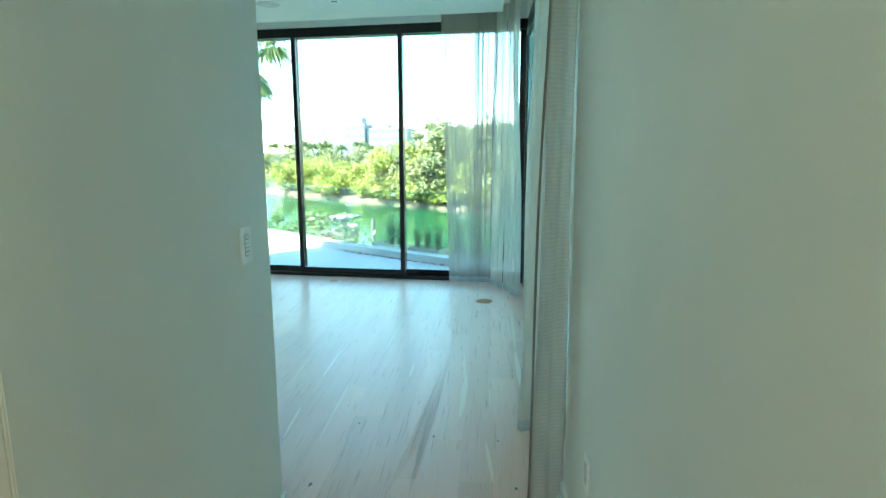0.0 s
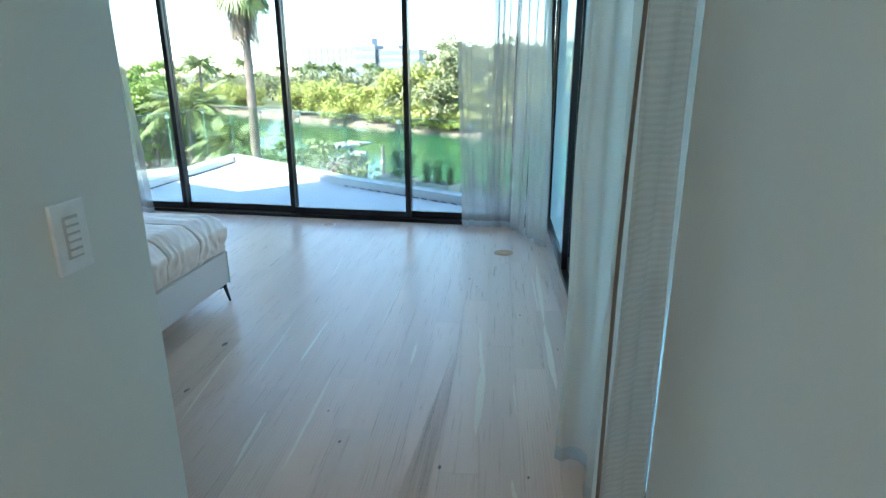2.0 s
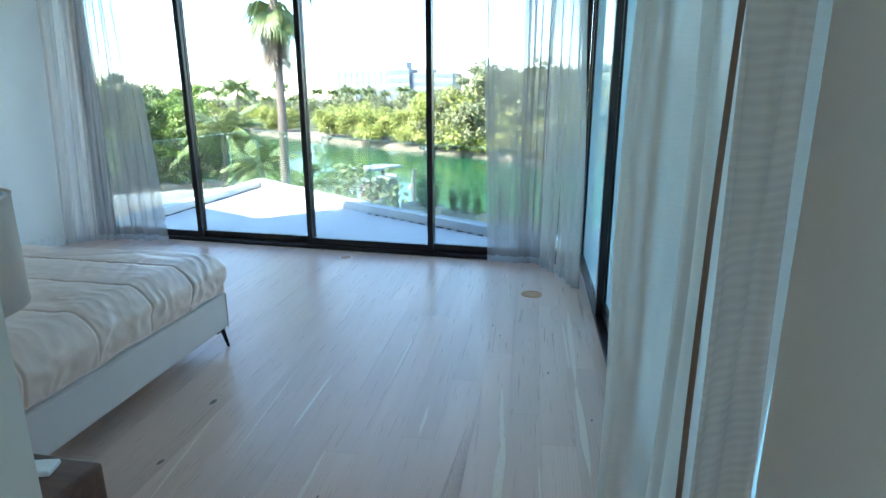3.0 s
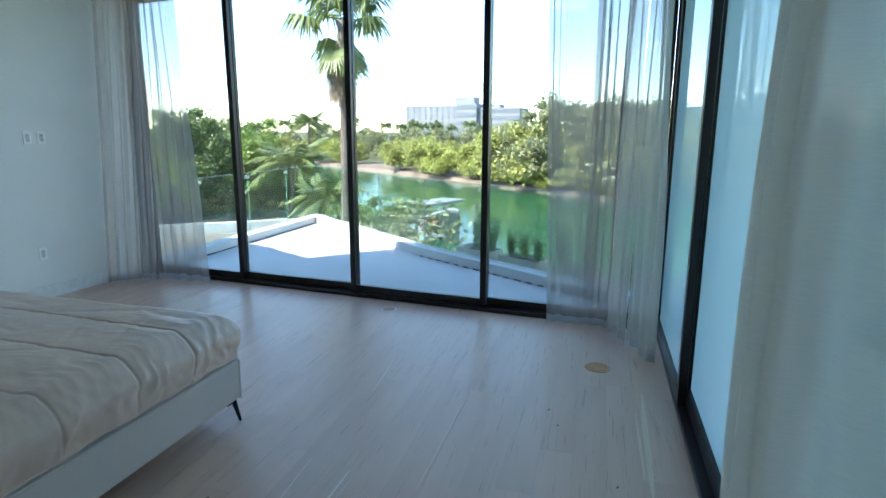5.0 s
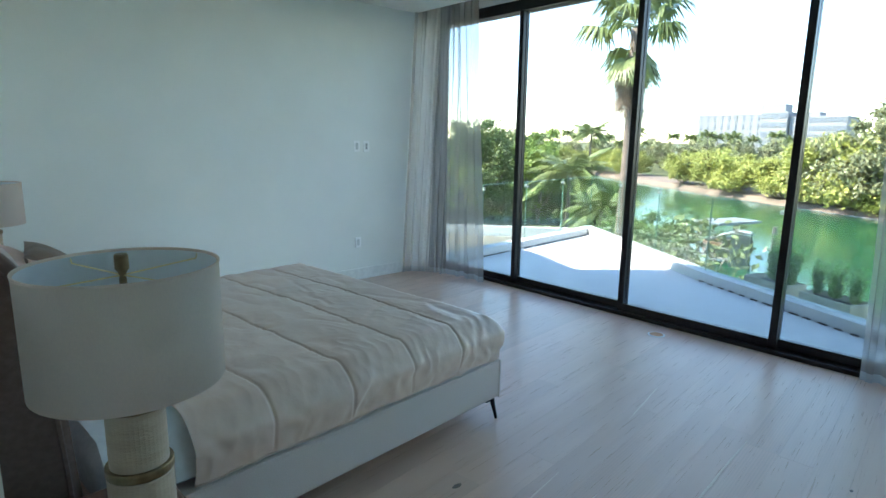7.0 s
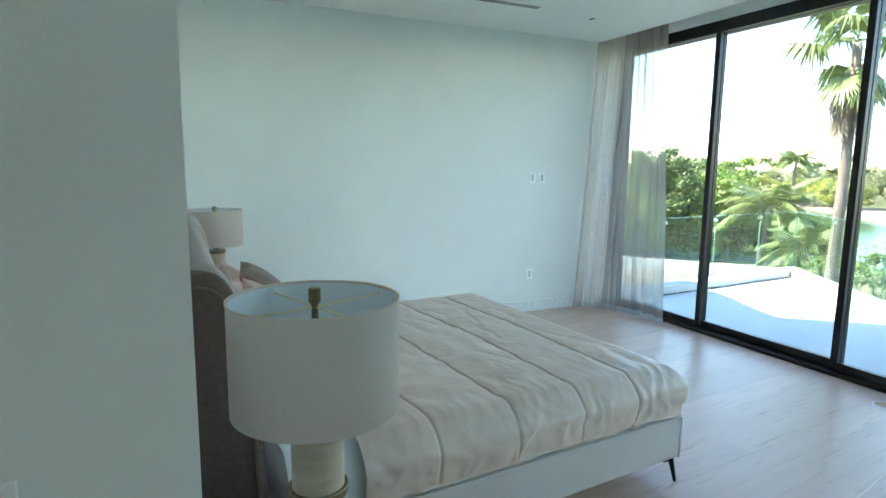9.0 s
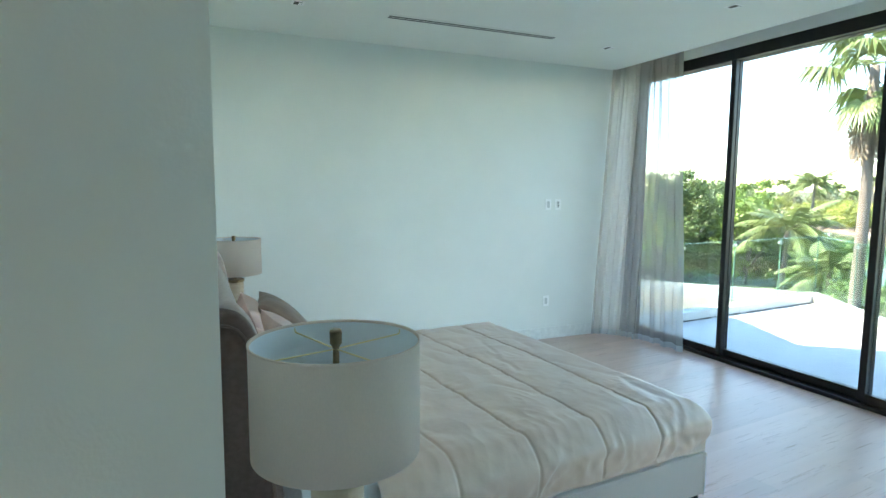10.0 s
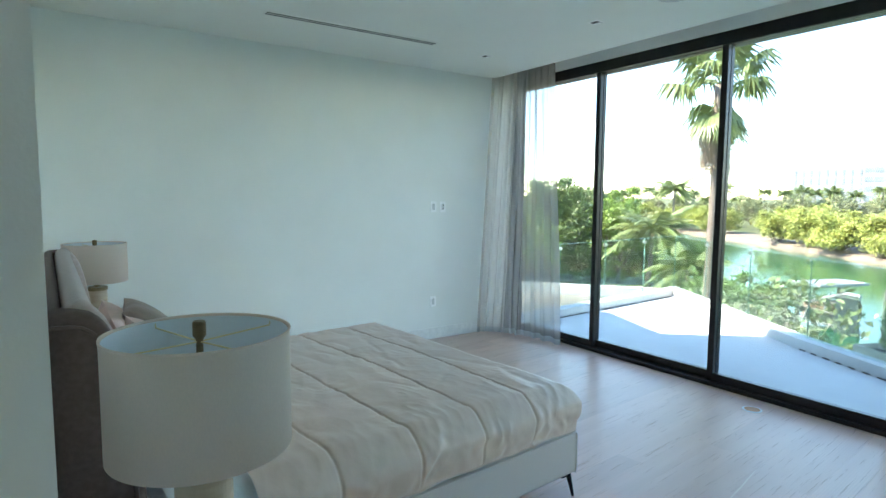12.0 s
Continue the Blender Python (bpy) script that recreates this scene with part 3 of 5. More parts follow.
def rail_run(a, b, stops):
    a, b = Vector(a), Vector(b)
    d = (b - a).normalized()
    total = (b - a).length
    for s0, s1 in zip(stops, stops[1:]):
        p, q = a + d * (s0 * total + 0.008), a + d * (s1 * total - 0.008)
        pane = part("glass_panel", beam_bm(p, q, 0.014, 0.0, 0.94), M_RAILGLASS, railing)
        pane.visible_shadow = False
        part("glass_edge", beam_bm(p, p + d * 0.003, 0.0145, 0.0, 0.942), M_GLASSEDGE, pane)
        part("glass_edge", beam_bm(p, q, 0.015, 0.9405, 0.946), M_GLASSEDGE, pane)
        if s0 > 0:
            clip = beam_bm(p - d * 0.045, p + d * 0.03, 0.035, 0.86, 0.905, 0.004)
            part("clip", clip, M_STEEL, railing)


rail_run(mid_line[0], mid_line[1], [0, 0.27, 0.52, 0.77, 1.0])
rail_run(mid_line[1], mid_line[2], [0, 0.32, 0.66, 1.0])
rail_run(mid_line[2], mid_line[3], [0, 0.22, 0.46, 0.70, 1.0])


# ---- ground, water and far bank ----
def y_far(x):
    return 48.4 - 0.69 * x


def y_near(x):
    return min(16.0 - 0.95 * x, y_far(x) - 8)


cols = [-3000, -600, -200, -105, -80, -60, -50, -40, -30, -20, -10, 0, 10, 20, 40, 80, 200, 600, 3000]
verts, faces, mats = [], [], []
rows_of = lambda x: [(-4000 + 0 * x, -3.4), (y_near(x) - 0.4, -3.4), (y_near(x), -3.55), (y_near(x) + 0.05, -5.6), (y_far(x) - 2.5, -5.6), (y_far(x), -3.95), (y_far(x) + 0.7, -3.55), (y_far(x) + 6.5, -3.4), (4000, -3.4)]
for x in cols:
    wob = 0.6 * math.sin(x * 0.7)
    verts += [(x, y + (wob if 3 < k < 8 else 0), z) for k, (y, z) in enumerate(rows_of(x))]
nr = 9
for i in range(len(cols) - 1):
    for k in range(nr - 1):
        faces.append((i * nr + k, (i + 1) * nr + k, (i + 1) * nr + k + 1, i * nr + k + 1))
        mats.append(1 if 2 <= k <= 6 else 0)
ground_me = mesh_of("ground", verts, faces, M_LAWN)
ground_me.materials.append(M_SAND)
for p, m_ in zip(ground_me.polygons, mats):
    p.material_index = m_
tagged(new("ground", ground_me), kind="structure")
tagged(part("water", ([(-3000, -3000, -4.0), (3000, -3000, -4.0), (3000, 3000, -4.0), (-3000, 3000, -4.0)], [(0, 1, 2, 3)]), M_WATER), kind="structure")
wall("paved_yard", prism_bm([(-31, 9), (-6.6, 6.5), (-6.6, 18), (-13, 26.9), (-14.6, 28.0), (-29.8, 15.1)], -3.39, -3.36), M_PAVING)
wall("yard_wall", beam_bm((-29.5, 15.6), (-14.5, 28.4), 0.35, -3.38, -2.85, 0.02), M_CURB)
wall("lower_storey", box_bm((-5.15, -3.2, -3.4), (1.9, 6.5, -0.31)), M_CURB)
wall("lower_storey", prism_bm([(LEFT[0], 6.51), (1.7, 6.51), (-2.7, 8.7), (-5.4, 10.5)], -3.4, -0.37), M_CURB)


# ---- plants ----
def leaf_cloud(rng, clumps, per, leaf, flat=0.35, droop=0.0):
    """Many small leaves in clumps. clumps: centre and radii."""
    verts, faces = [], []
    for (cx, cy, cz), (rx, ry, rz) in clumps:
        for _ in range(per):
            while True:
                a = Vector((rng.gauss(0, 1), rng.gauss(0, 1), rng.gauss(0, 1)))
                if a.length > 0.1:
                    break
            a.normalize()
            r = abs(rng.gauss(0.0, 0.62)) + 0.25
            p = Vector((cx + a.x * rx * r, cy + a.y * ry * r, cz + a.z * rz * r))
            n = (a * 0.6 + Vector((rng.gauss(0, 0.7), rng.gauss(0, 0.7), rng.gauss(0.35, 0.6)))).normalized()
            t = n.cross(Vector((rng.gauss(0, 1), rng.gauss(0, 1), rng.gauss(0, 1)))).normalized()
            b = n.cross(t)
            s = leaf * rng.uniform(0.6, 1.4)
            k = len(verts)
            verts += [p - t * s, p + b * s * 0.45, p + t * s - Vector((0, 0, droop * s)), p - b * s * 0.45]
            faces.append((k, k + 1, k + 2, k + 3))
    return verts, faces


def tree_meshes(seed, height, spread, trunk_h, leaf, n_clumps, per, mat, trunk_r=0.12, lift=0.0):
    rng = random.Random(seed)
    clumps = []
    lo = trunk_h
    for i in range(n_clumps):
        a = rng.uniform(0, 2 * math.pi)
        rr = spread * math.sqrt(rng.random()) * 0.8
        frac = rng.random()
        z = lo + (height - lo) * (0.12 + 0.75 * frac) * (1 - 0.35 * (rr / spread) ** 2)
        r = spread * rng.choice((0.12, 0.17, 0.23, 0.31)) * rng.uniform(0.85, 1.15)
        clumps.append(((rr * math.cos(a), rr * math.sin(a), z), (r, r, r * rng.uniform(0.55, 0.85))))
    crown = mesh_of("crown", *leaf_cloud(rng, clumps, per, leaf), mat)
    verts, faces = tube_data([(0, 0, 0), (0.05, 0.03, trunk_h * 0.6), (0.1, -0.04, trunk_h + (height - trunk_h) * 0.5)], [trunk_r * 1.3, trunk_r, trunk_r * 0.4], 7)
    for c, _ in clumps[:9]:
        z0 = trunk_h * rng.uniform(0.3, 1.0)
        v2, f2 = tube_data([(0, 0, z0), (c[0] * 0.5, c[1] * 0.5, (z0 + c[2]) / 2 - 0.1), c], [trunk_r * 0.55, trunk_r * 0.4, trunk_r * 0.15], 5)
        k = len(verts)
        verts += v2
        faces += [tuple(q + k for q in f) for f in f2]
    trunk = mesh_of("trunk", verts, faces, M_BARK, True)
    return trunk, crown


def make_tree(meshes, at, label, category="tree", group="", name="tree", size=1.0, rz=0.0):
    t = thing(name, at, label, category, group, rz)
    t.scale = (size, size, size)
    part("trunk", meshes[0], parent=t)
    part("crown", meshes[1], parent=t)
    return t


def frond_fan(rng, origin, direction, length, blades=26, droop=0.25):
    """A fan palm leaf: stalk with many narrow blades."""
    verts, faces = [], []
    o, d = Vector(origin), Vector(direction).normalized()
    side = d.cross(Vector((0, 0, 1))).normalized()
    up = side.cross(d).normalized()
    hub = o + d * length * 0.45 - Vector((0, 0, droop * length * 0.12))
    v, f = tube_data([o, (o + hub) / 2 + up * 0.03, hub], [0.02, 0.015, 0.012], 4)
    verts += v
    faces += f
    for i in range(blades):
        a = radians(-125 + 250 * i / (blades - 1) + rng.uniform(-3, 3))
        dirn = (d * math.cos(a) + side * math.sin(a) * 0.95 + up * 0.12 * math.cos(a)).normalized()
        ln = length * 0.55 * (0.75 + 0.25 * math.cos(a)) * rng.uniform(0.9, 1.08)
        w = 0.022 * length
        mid = hub + dirn * ln * 0.55
        tip = hub + dirn * ln - Vector((0, 0, droop * ln * rng.uniform(0.5, 1.2)))
        across = dirn.cross(up).normalized() * w
        k = len(verts)
        verts += [hub, mid - across, tip, mid + across]
        faces.append((k, k + 1, k + 2, k + 3))
    return verts, faces


def frond_feather(rng, origin, azimuth, length, rise, leaflets=26, sag=1.0):
    verts, faces = [], []
    o = Vector(origin)
    h = Vector((math.cos(azimuth), math.sin(azimuth), 0))
    pts = []
    for i in range(9):
        s = i / 8
        pts.append(o + h * length * s * (0.6 + 0.4 * math.cos(rise)) + Vector((0, 0, length * (math.sin(rise) * s - sag * 0.75 * s * s))))
    v, f = tube_data(pts, [0.03 * (1 - 0.8 * i / 8) for i in range(9)], 4)
    verts += v
    faces += f
    side = h.cross(Vector((0, 0, 1)))
    for i in range(leaflets):
        s = 0.12 + 0.88 * i / leaflets
        j = min(7, int(s * 8))
        p = pts[j].lerp(pts[j + 1], s * 8 - j)
        along = (pts[j + 1] - pts[j]).normalized()
        ln = length * 0.30 * math.sin(math.pi * min(1, 0.18 + s * 0.8))
        for sg in (-1, 1):
            tip = p + side * sg * ln * 0.8 + along * ln * 0.5 - Vector((0, 0, ln * rng.uniform(0.25, 0.6)))
            w = along * 0.010 * length
            k = len(verts)
            verts += [p - w, p + w, (p + tip) / 2 + w * 1.2 + Vector((0, 0, 0.02)), tip]
            faces.append((k, k + 1, k + 2, k + 3))
    return verts, faces


def merge(list_of):
    verts, faces = [], []
    for v, f in list_of:
        k = len(verts)
        verts += v
        faces += [tuple(q + k for q in g) for g in f]
    return verts, faces


def fan_palm(at, top, label):
    rng = random.Random(7)
    t = thing("palm_tree", at, label, "palm tree")
    h = top - at[2]
    pts = [(0.10 * math.sin(z / h * 2.4), 0.05 * z / h, z) for z in [h * i / 14 for i in range(15)]]
    part("trunk", tube_data(pts, [0.145 - 0.04 * i / 14 + 0.010 * (i % 2) for i in range(15)], 14), M_PALMBARK, t, smooth=True)
    o = Vector(pts[-1])
    for i in range(15):
        az = i * 2.4 + rng.uniform(-0.2, 0.2)
        el = radians(76 - 86 * (i / 14) + rng.uniform(-8, 8))
        d = Vector((math.cos(az) * math.cos(el), math.sin(az) * math.cos(el), math.sin(el)))
        part("frond", frond_fan(rng, o + Vector((0, 0, 0.30 - 0.02 * i)), d, rng.uniform(1.75, 2.1), 44, 0.30 + 0.5 * i / 14), M_PALMLEAF, t)
    for i in range(9):
        az = i * 2.4 + rng.uniform(-0.2, 0.2)
        d = Vector((math.cos(az) * 0.62, math.sin(az) * 0.62, -0.78))
        part("frond", frond_fan(rng, o + Vector((0, 0, -0.25 - 0.05 * i)), d, rng.uniform(1.25, 1.5), 34, 0.35), M_PALMLEAF, t)
    for i in range(34):
        az = i * 2.1
        z = -0.55 - 1.25 * (i / 34)
        d = Vector((math.cos(az) * 0.30, math.sin(az) * 0.30, -1))
        part("dead_frond", frond_fan(rng, o + Vector((math.cos(az) * 0.12, math.sin(az) * 0.12, z)), d, rng.uniform(0.8, 1.15), 14, 0.1), M_DEADFROND, t)
    return t


fan_palm((-8.62, 16.85, -3.4), 4.7, "tall fan palm with green fronds above dry brown ones")


def feather_palm_meshes(seed, h, length, n, mat=M_PALMLEAF):
    rng = random.Random(seed)
    trunk = mesh_of("trunk", *tube_data([(0, 0, 0), (0.15, 0, h * 0.5), (0.2, 0.1, h)], [0.18, 0.13, 0.11], 8), M_PALMBARK, True)
    fr = [frond_feather(rng, (0.2, 0.1, h), i * 2.4 + rng.uniform(-0.3, 0.3), length * rng.uniform(0.85, 1.1), radians(75 - 75 * i / n), 46, 0.6 + 0.5 * i / n) for i in range(n)]
    crown = mesh_of("crown", *merge(fr), mat)
    return trunk, crown


P_SMALL = feather_palm_meshes(1, 3.4, 3.1, 20)
P_TALL = feather_palm_meshes(2, 7.2, 2.6, 22)


def polar(angle, dist, z=-3.4):
    return (0.44 + dist * math.cos(radians(angle)), 1.67 + dist * math.sin(radians(angle)), z)


make_tree(P_SMALL, polar(125.9, 33), "young coconut palm with arching green fronds", "palm tree", name="palm_tree", size=0.92, rz=40)
make_tree(P_SMALL, polar(122.2, 25), "low coconut palm behind the glass balustrade", "palm tree", name="palm_tree", size=0.62, rz=150)
make_tree(P_TALL, polar(124.0, 52), "date palm with a pale shaggy crown above the trees", "palm tree", name="palm_tree", size=0.78, rz=10)

T_DARK = tree_meshes(11, 6.0, 2.6, 0.9, 0.085, 48, 380, M_DARKLEAF)
T_FRESH = tree_meshes(12, 5.6, 1.5, 0.8, 0.085, 40, 260, M_FRESHLEAF, 0.08)
T_BUSH = tree_meshes(13, 2.6, 1.7, 0.2, 0.075, 26, 330, M_DARKLEAF, 0.05)
T_BUSH2 = tree_meshes(14, 2.2, 1.5, 0.2, 0.075, 24, 330, M_FRESHLEAF, 0.05)
for k, (ang, dist, size) in enumerate([(134.5, 31, 1.0), (137.5, 30, 0.97), (141.5, 30, 0.95), (145.5, 28, 0.9), (150, 27, 0.9), (155, 26, 0.85), (131.5, 36, 0.9)]):
    make_tree(T_DARK, polar(ang, dist * 1.17), "dense dark green broadleaf tree behind the yard wall", "tree", "broadleaf trees along the yard", size=size * 1.15, rz=k * 67)
for k, (ang, dist, size) in enumerate([(128.6, 30, 1.02), (129.8, 33, 0.9), (136.0, 28.5, 0.75)]):
    make_tree(T_FRESH, polar(ang, dist * 1.17), "tall bright green leafy tree behind the yard wall", "tree", "bright young trees", size=size * 1.15, rz=k * 80)
rb = random.Random(5)
for k in range(26):
    ang = 112 + k * 1.75
    dist = rb.uniform(34.5, 39) if ang > 121 else rb.uniform(17.5, 24)
    if ang < 116.5:
        continue
    make_tree((T_BUSH, T_BUSH2)[k % 3 == 1], polar(ang, dist), ("dense dark green garden shrub", "light green garden shrub")[k % 3 == 1], "shrub", "garden shrubs", "shrub", rb.uniform(0.7, 1.1), k * 50)

# sea grape near the terrace corner
T_GRAPE = tree_meshes(21, 3.3, 1.7, 0.7, 0.085, 44, 40, M_GRAPELEAF, 0.05)
make_tree(T_GRAPE, polar(114.6, 15.5), "sea grape bush with round pale green leaves", "shrub", "sea grapes", "shrub", 1.08)
make_tree(T_GRAPE, polar(110.5, 14.6, -3.9), "low sea grape bush with round leaves", "shrub", "sea grapes", "shrub", 0.85, 120)
make_tree(T_GRAPE, polar(118.5, 16.5, -3.8), "low sea grape bush with round leaves", "shrub", "sea grapes", "shrub", 0.9, 220)

# planted hedge outside the right part of the terrace
def upright_plant(seed, h, spread):
    """Thin rising stems, each set with small leaves that point up and out."""
    rng = random.Random(seed)
    stems, leaves = [], ([], [])
    for i in range(20):
        a, lean = rng.uniform(0, 6.28), rng.uniform(0.1, 1.0) * spread
        tip = Vector((lean * math.cos(a), lean * math.sin(a), h * rng.uniform(0.6, 1.0)))
        foot = Vector((tip.x * 0.3, tip.y * 0.3, 0))
        stems.append(tube_data([foot, foot.lerp(tip, 0.5) + Vector((tip.x * 0.1, tip.y * 0.1, 0)), tip], [0.004, 0.003, 0.001], 4))
        for k in range(30):
            p = foot.lerp(tip, 0.12 + 0.88 * k / 29)
            b = rng.uniform(0, 6.28)
            d = Vector((math.cos(b), math.sin(b), rng.uniform(0.5, 1.4))).normalized()
            s = 0.055 * rng.uniform(0.7, 1.5)
            w = d.cross(Vector((rng.gauss(0, 1), rng.gauss(0, 1), rng.gauss(0, 1)))).normalized() * s * 0.42
            n = len(leaves[0])
            leaves[0].extend([p, p + d * s * 0.8 - w, p + d * s * 1.8, p + d * s * 0.8 + w])
            leaves[1].append((n, n + 1, n + 2, n + 3))
    return mesh_of("trunk", *merge(stems), M_BARK), mesh_of("crown", *leaves, M_HEDGE)


T_HEDGE = upright_plant(31, 1.08, 0.30)
T_HEDGE2 = upright_plant(32, 1.15, 0.25)
ledge_a, ledge_b = Vector((-2.62, 8.72)), Vector((1.75, 6.46))
ledge_d = (ledge_b - ledge_a).normalized()
ledge_n = Vector((-ledge_d.y, ledge_d.x))
wall("planter_ledge", prism_bm([tuple(ledge_a + ledge_n * 0.21), tuple(ledge_b + ledge_n * 0.21), tuple(ledge_b + ledge_n * 1.05), tuple(ledge_a + ledge_n * 1.05)], -0.70, -0.42), M_CURB)
ledge_rz = math.degrees(math.atan2(ledge_d.y, ledge_d.x))
for k in range(6):
    c = ledge_a + ledge_d * (0.50 + 0.81 * k) + ledge_n * 0.68
    planter = thing("planter_box", (c.x, c.y, -0.42), "cream rectangular planter box on the ledge outside the balustrade", "planter", "planter boxes", rz=ledge_rz)
    bm = box_bm((-0.31, -0.16, 0), (0.31, 0.16, 0.42), 0.01)
    top_face = max(bm.faces, key=lambda f: f.calc_center_median().z)
    bmesh.ops.inset_individual(bm, faces=[top_face], thickness=0.03)
    for v in top_face.verts:
        v.co.z -= 0.06
    part("tub", bm, M_PLANTER, planter)
    part("soil", box_bm((-0.27, -0.12, 0.345), (0.27, 0.12, 0.365)), M_JOINT, planter)
    for q, dx in enumerate((-0.19, 0.0, 0.19)):
        if (k, q) in ((0, 0), (2, 1), (4, 2)):
            continue
        p = c + ledge_d * (dx + 0.03 * math.sin(5 * k + q))
        kind = (k * 3 + q) % 2
        make_tree((T_HEDGE, T_HEDGE2)[kind], (p.x, p.y, -0.056), ("dark green upright hedge plant in a planter", "light green upright hedge plant in a planter")[kind], "shrub", "hedge plants", "shrub", (0.46, 0.36, 0.50, 0.40)[(k + 2 * q) % 4], k * 70 + q * 130)

# mangroves and woods on the far bank
T_MAN = [tree_meshes(40 + k, 4.4 + 0.3 * k, 3.1, 0.35, 0.14, 62, 210, M_MANGROVE, 0.11) for k in range(3)]
T_OLV = [tree_meshes(50 + k, 6.6 + 0.5 * k, 3.6, 0.5, 0.16, 64, 200, M_OLIVE, 0.16) for k in range(3)]
T_WOOD = [tree_meshes(60 + k, 6.8 + 0.5 * k, 3.6, 0.5, 0.26, 60, 60, M_OLIVE, 0.16) for k in range(3)]
rm = random.Random(9)


def bank_point(angle, behind):
    """The place on the ray at that angle, that far behind the far waterline."""
    c, s = math.cos(radians(angle)), math.sin(radians(angle))
    # y0 + d s = 48.4 - 0.69 (x0 + d c) + behind
    d = (48.4 - 0.69 * 0.44 + behind - 1.67) / (s + 0.69 * c)
    return (0.44 + d * c, 1.67 + d * s, -3.42)


for k in range(17):
    ang = 101.5 + k * 1.55 + rm.uniform(-0.4, 0.4)
    size = 0.98 + rm.uniform(-0.12, 0.12) + (0.25 if ang < 106 else 0)
    if 117.2 < ang < 118.6 or k in (5, 8):
        continue
    make_tree(T_MAN[k % 3], bank_point(ang, 1.5 + rm.uniform(-0.6, 1.6)), "yellow-green mangrove with spreading crown on the sandy bank", "tree", "mangroves on the far bank", size=size, rz=rm.uniform(0, 360))
for k in range(15):
    ang = 80 + k * 1.75 + rm.uniform(-0.5, 0.5)
    make_tree((T_OLV, T_MAN)[k % 3 == 0][k % 3], bank_point(ang, 1.2 + rm.uniform(-0.8, 1.6)), ("tall olive green tree over the water", "yellow-green mangrove over the water")[k % 3 == 0], "tree", "tall trees on the far bank", size=rm.uniform(0.95, 1.12) * (1.35 if k % 3 == 0 else 1) * (1.12 if ang < 101 else 0.9), rz=rm.uniform(0, 360))
T_LOWMAN = tree_meshes(45, 2.5, 2.1, 0.08, 0.12, 30, 150, M_MANGROVE, 0.06)
for k in range(19):
    ang = 80.5 + k * 1.35 + 0.3 * math.sin(3.0 * k)
    make_tree(T_LOWMAN, bank_point(ang, 0.9 + 0.3 * math.sin(2.0 * k)), "low mangrove bush leaning over the waterline", "shrub", "low mangroves at the waterline", "shrub", 0.85 + 0.18 * math.sin(5.0 * k), k * 77)
for row in range(3):
    for k in range(34):
        ang = 84 + k * 2.2 + rm.uniform(-0.9, 0.9)
        dist = (85, 115, 150)[row] + rm.uniform(-10, 10)
        if ang < 101 and row == 0:
            continue
        p = polar(ang, dist)
        if p[1] < y_far(p[0]) + 9:
            if ang < 127:
                continue
        make_tree(T_WOOD[(k + row) % 3], p, "olive green tree in the woods behind the canal", "tree", "woodland trees", size=(0.76, 0.90, 1.06)[row] * rm.uniform(0.75, 1.08), rz=rm.uniform(0, 360))
for k in range(30):
    ang = 102 + k * 1.35 + rm.uniform(-0.6, 0.6)
    make_tree(P_TALL, polar(ang, rm.uniform(100, 140)), "slim palm rising over the far woods", "palm tree", "palms over the far woods", "palm_tree", rm.uniform(0.64, 0.92), rm.uniform(0, 360))
for k in range(14):
    ang = 126 + k * 3.0
    make_tree(T_OLV[k % 3], polar(ang, 48 + 6 * math.sin(k * 2.0)), "olive green tree beyond the yard", "tree", "trees beyond the yard", size=rm.uniform(0.65, 0.85), rz=k * 70)


# ---- hotel on the horizon ----
def storeyed(parent, lo, hi, storeys, bays, band=True):
    part("wall", box_bm(lo, hi, 0.05, 1), M_HOTEL, parent)
    h = (hi[2] - lo[2]) / storeys
    for s in range(storeys):
        z = lo[2] + s * h
        w = (hi[0] - lo[0]) / bays
        for b in range(bays):
            x = lo[0] + b * w
            if band:
                win = box_bm((x + w * 0.12, lo[1] - 0.14, z + h * 0.30), (x + w * 0.88, lo[1] + 0.1, z + h * 0.82))
            else:
                win = box_bm((x + w * 0.36, lo[1] - 0.14, z + h * 0.20), (x + w * 0.60, lo[1] + 0.1, z + h * 0.85))
            part("window", win, M_HOTELGLASS, parent)


hotel = thing("hotel_building", (-86, 250, -3.4), "white multi-storey hotel with blue glazing beyond the trees", "building")
storeyed(hotel, (-27, 0, 0), (-1.5, 20, 16.6), 5, 9, False)
storeyed(hotel, (-1.5, -2, 0), (8.0, 18, 17.3), 5, 3, True)
part("roof_house", box_bm((-4, 4, 17.3), (5, 12, 20.5), 0.05, 1), M_HOTEL, hotel)
storeyed(hotel, (8.3, 0, 0), (27, 16, 15.4), 5, 12, True)
part("roof_house", box_bm((10, 4, 15.4), (17, 12, 17.2), 0.05, 1), M_HOTEL, hotel)

# ---- boat lift in the canal ----
lift = thing("boat_lift", (-10.45, 30.3, -4.95), "covered boat lift with a pale canopy standing in the water", "boat lift", rz=-20)
for x in (-1.1, 1.1):
    for y in (-1.0, 1.4):
        part("pile", tube_data([(x, y, 0), (x, y, 2.7)], 0.11, 8), M_BOATGREY, lift)
part("canopy", prism_bm([(-1.35, -1.2), (0.2, -1.2), (0.2, 1.6), (-1.35, 1.6)], 2.72, 2.84, 0.02), M_BOATWHITE, lift)
part("hull", box_bm((-1.0, -0.9, 1.15), (0.2, 1.3, 1.95), 0.15, 3), M_BOATBROWN, lift)
part("beam", tube_data([(-0.3, -1.0, 2.1), (1.3, -1.0, 2.62), (1.9, -1.0, 2.6)], 0.10, 6), M_BOATWHITE, lift)
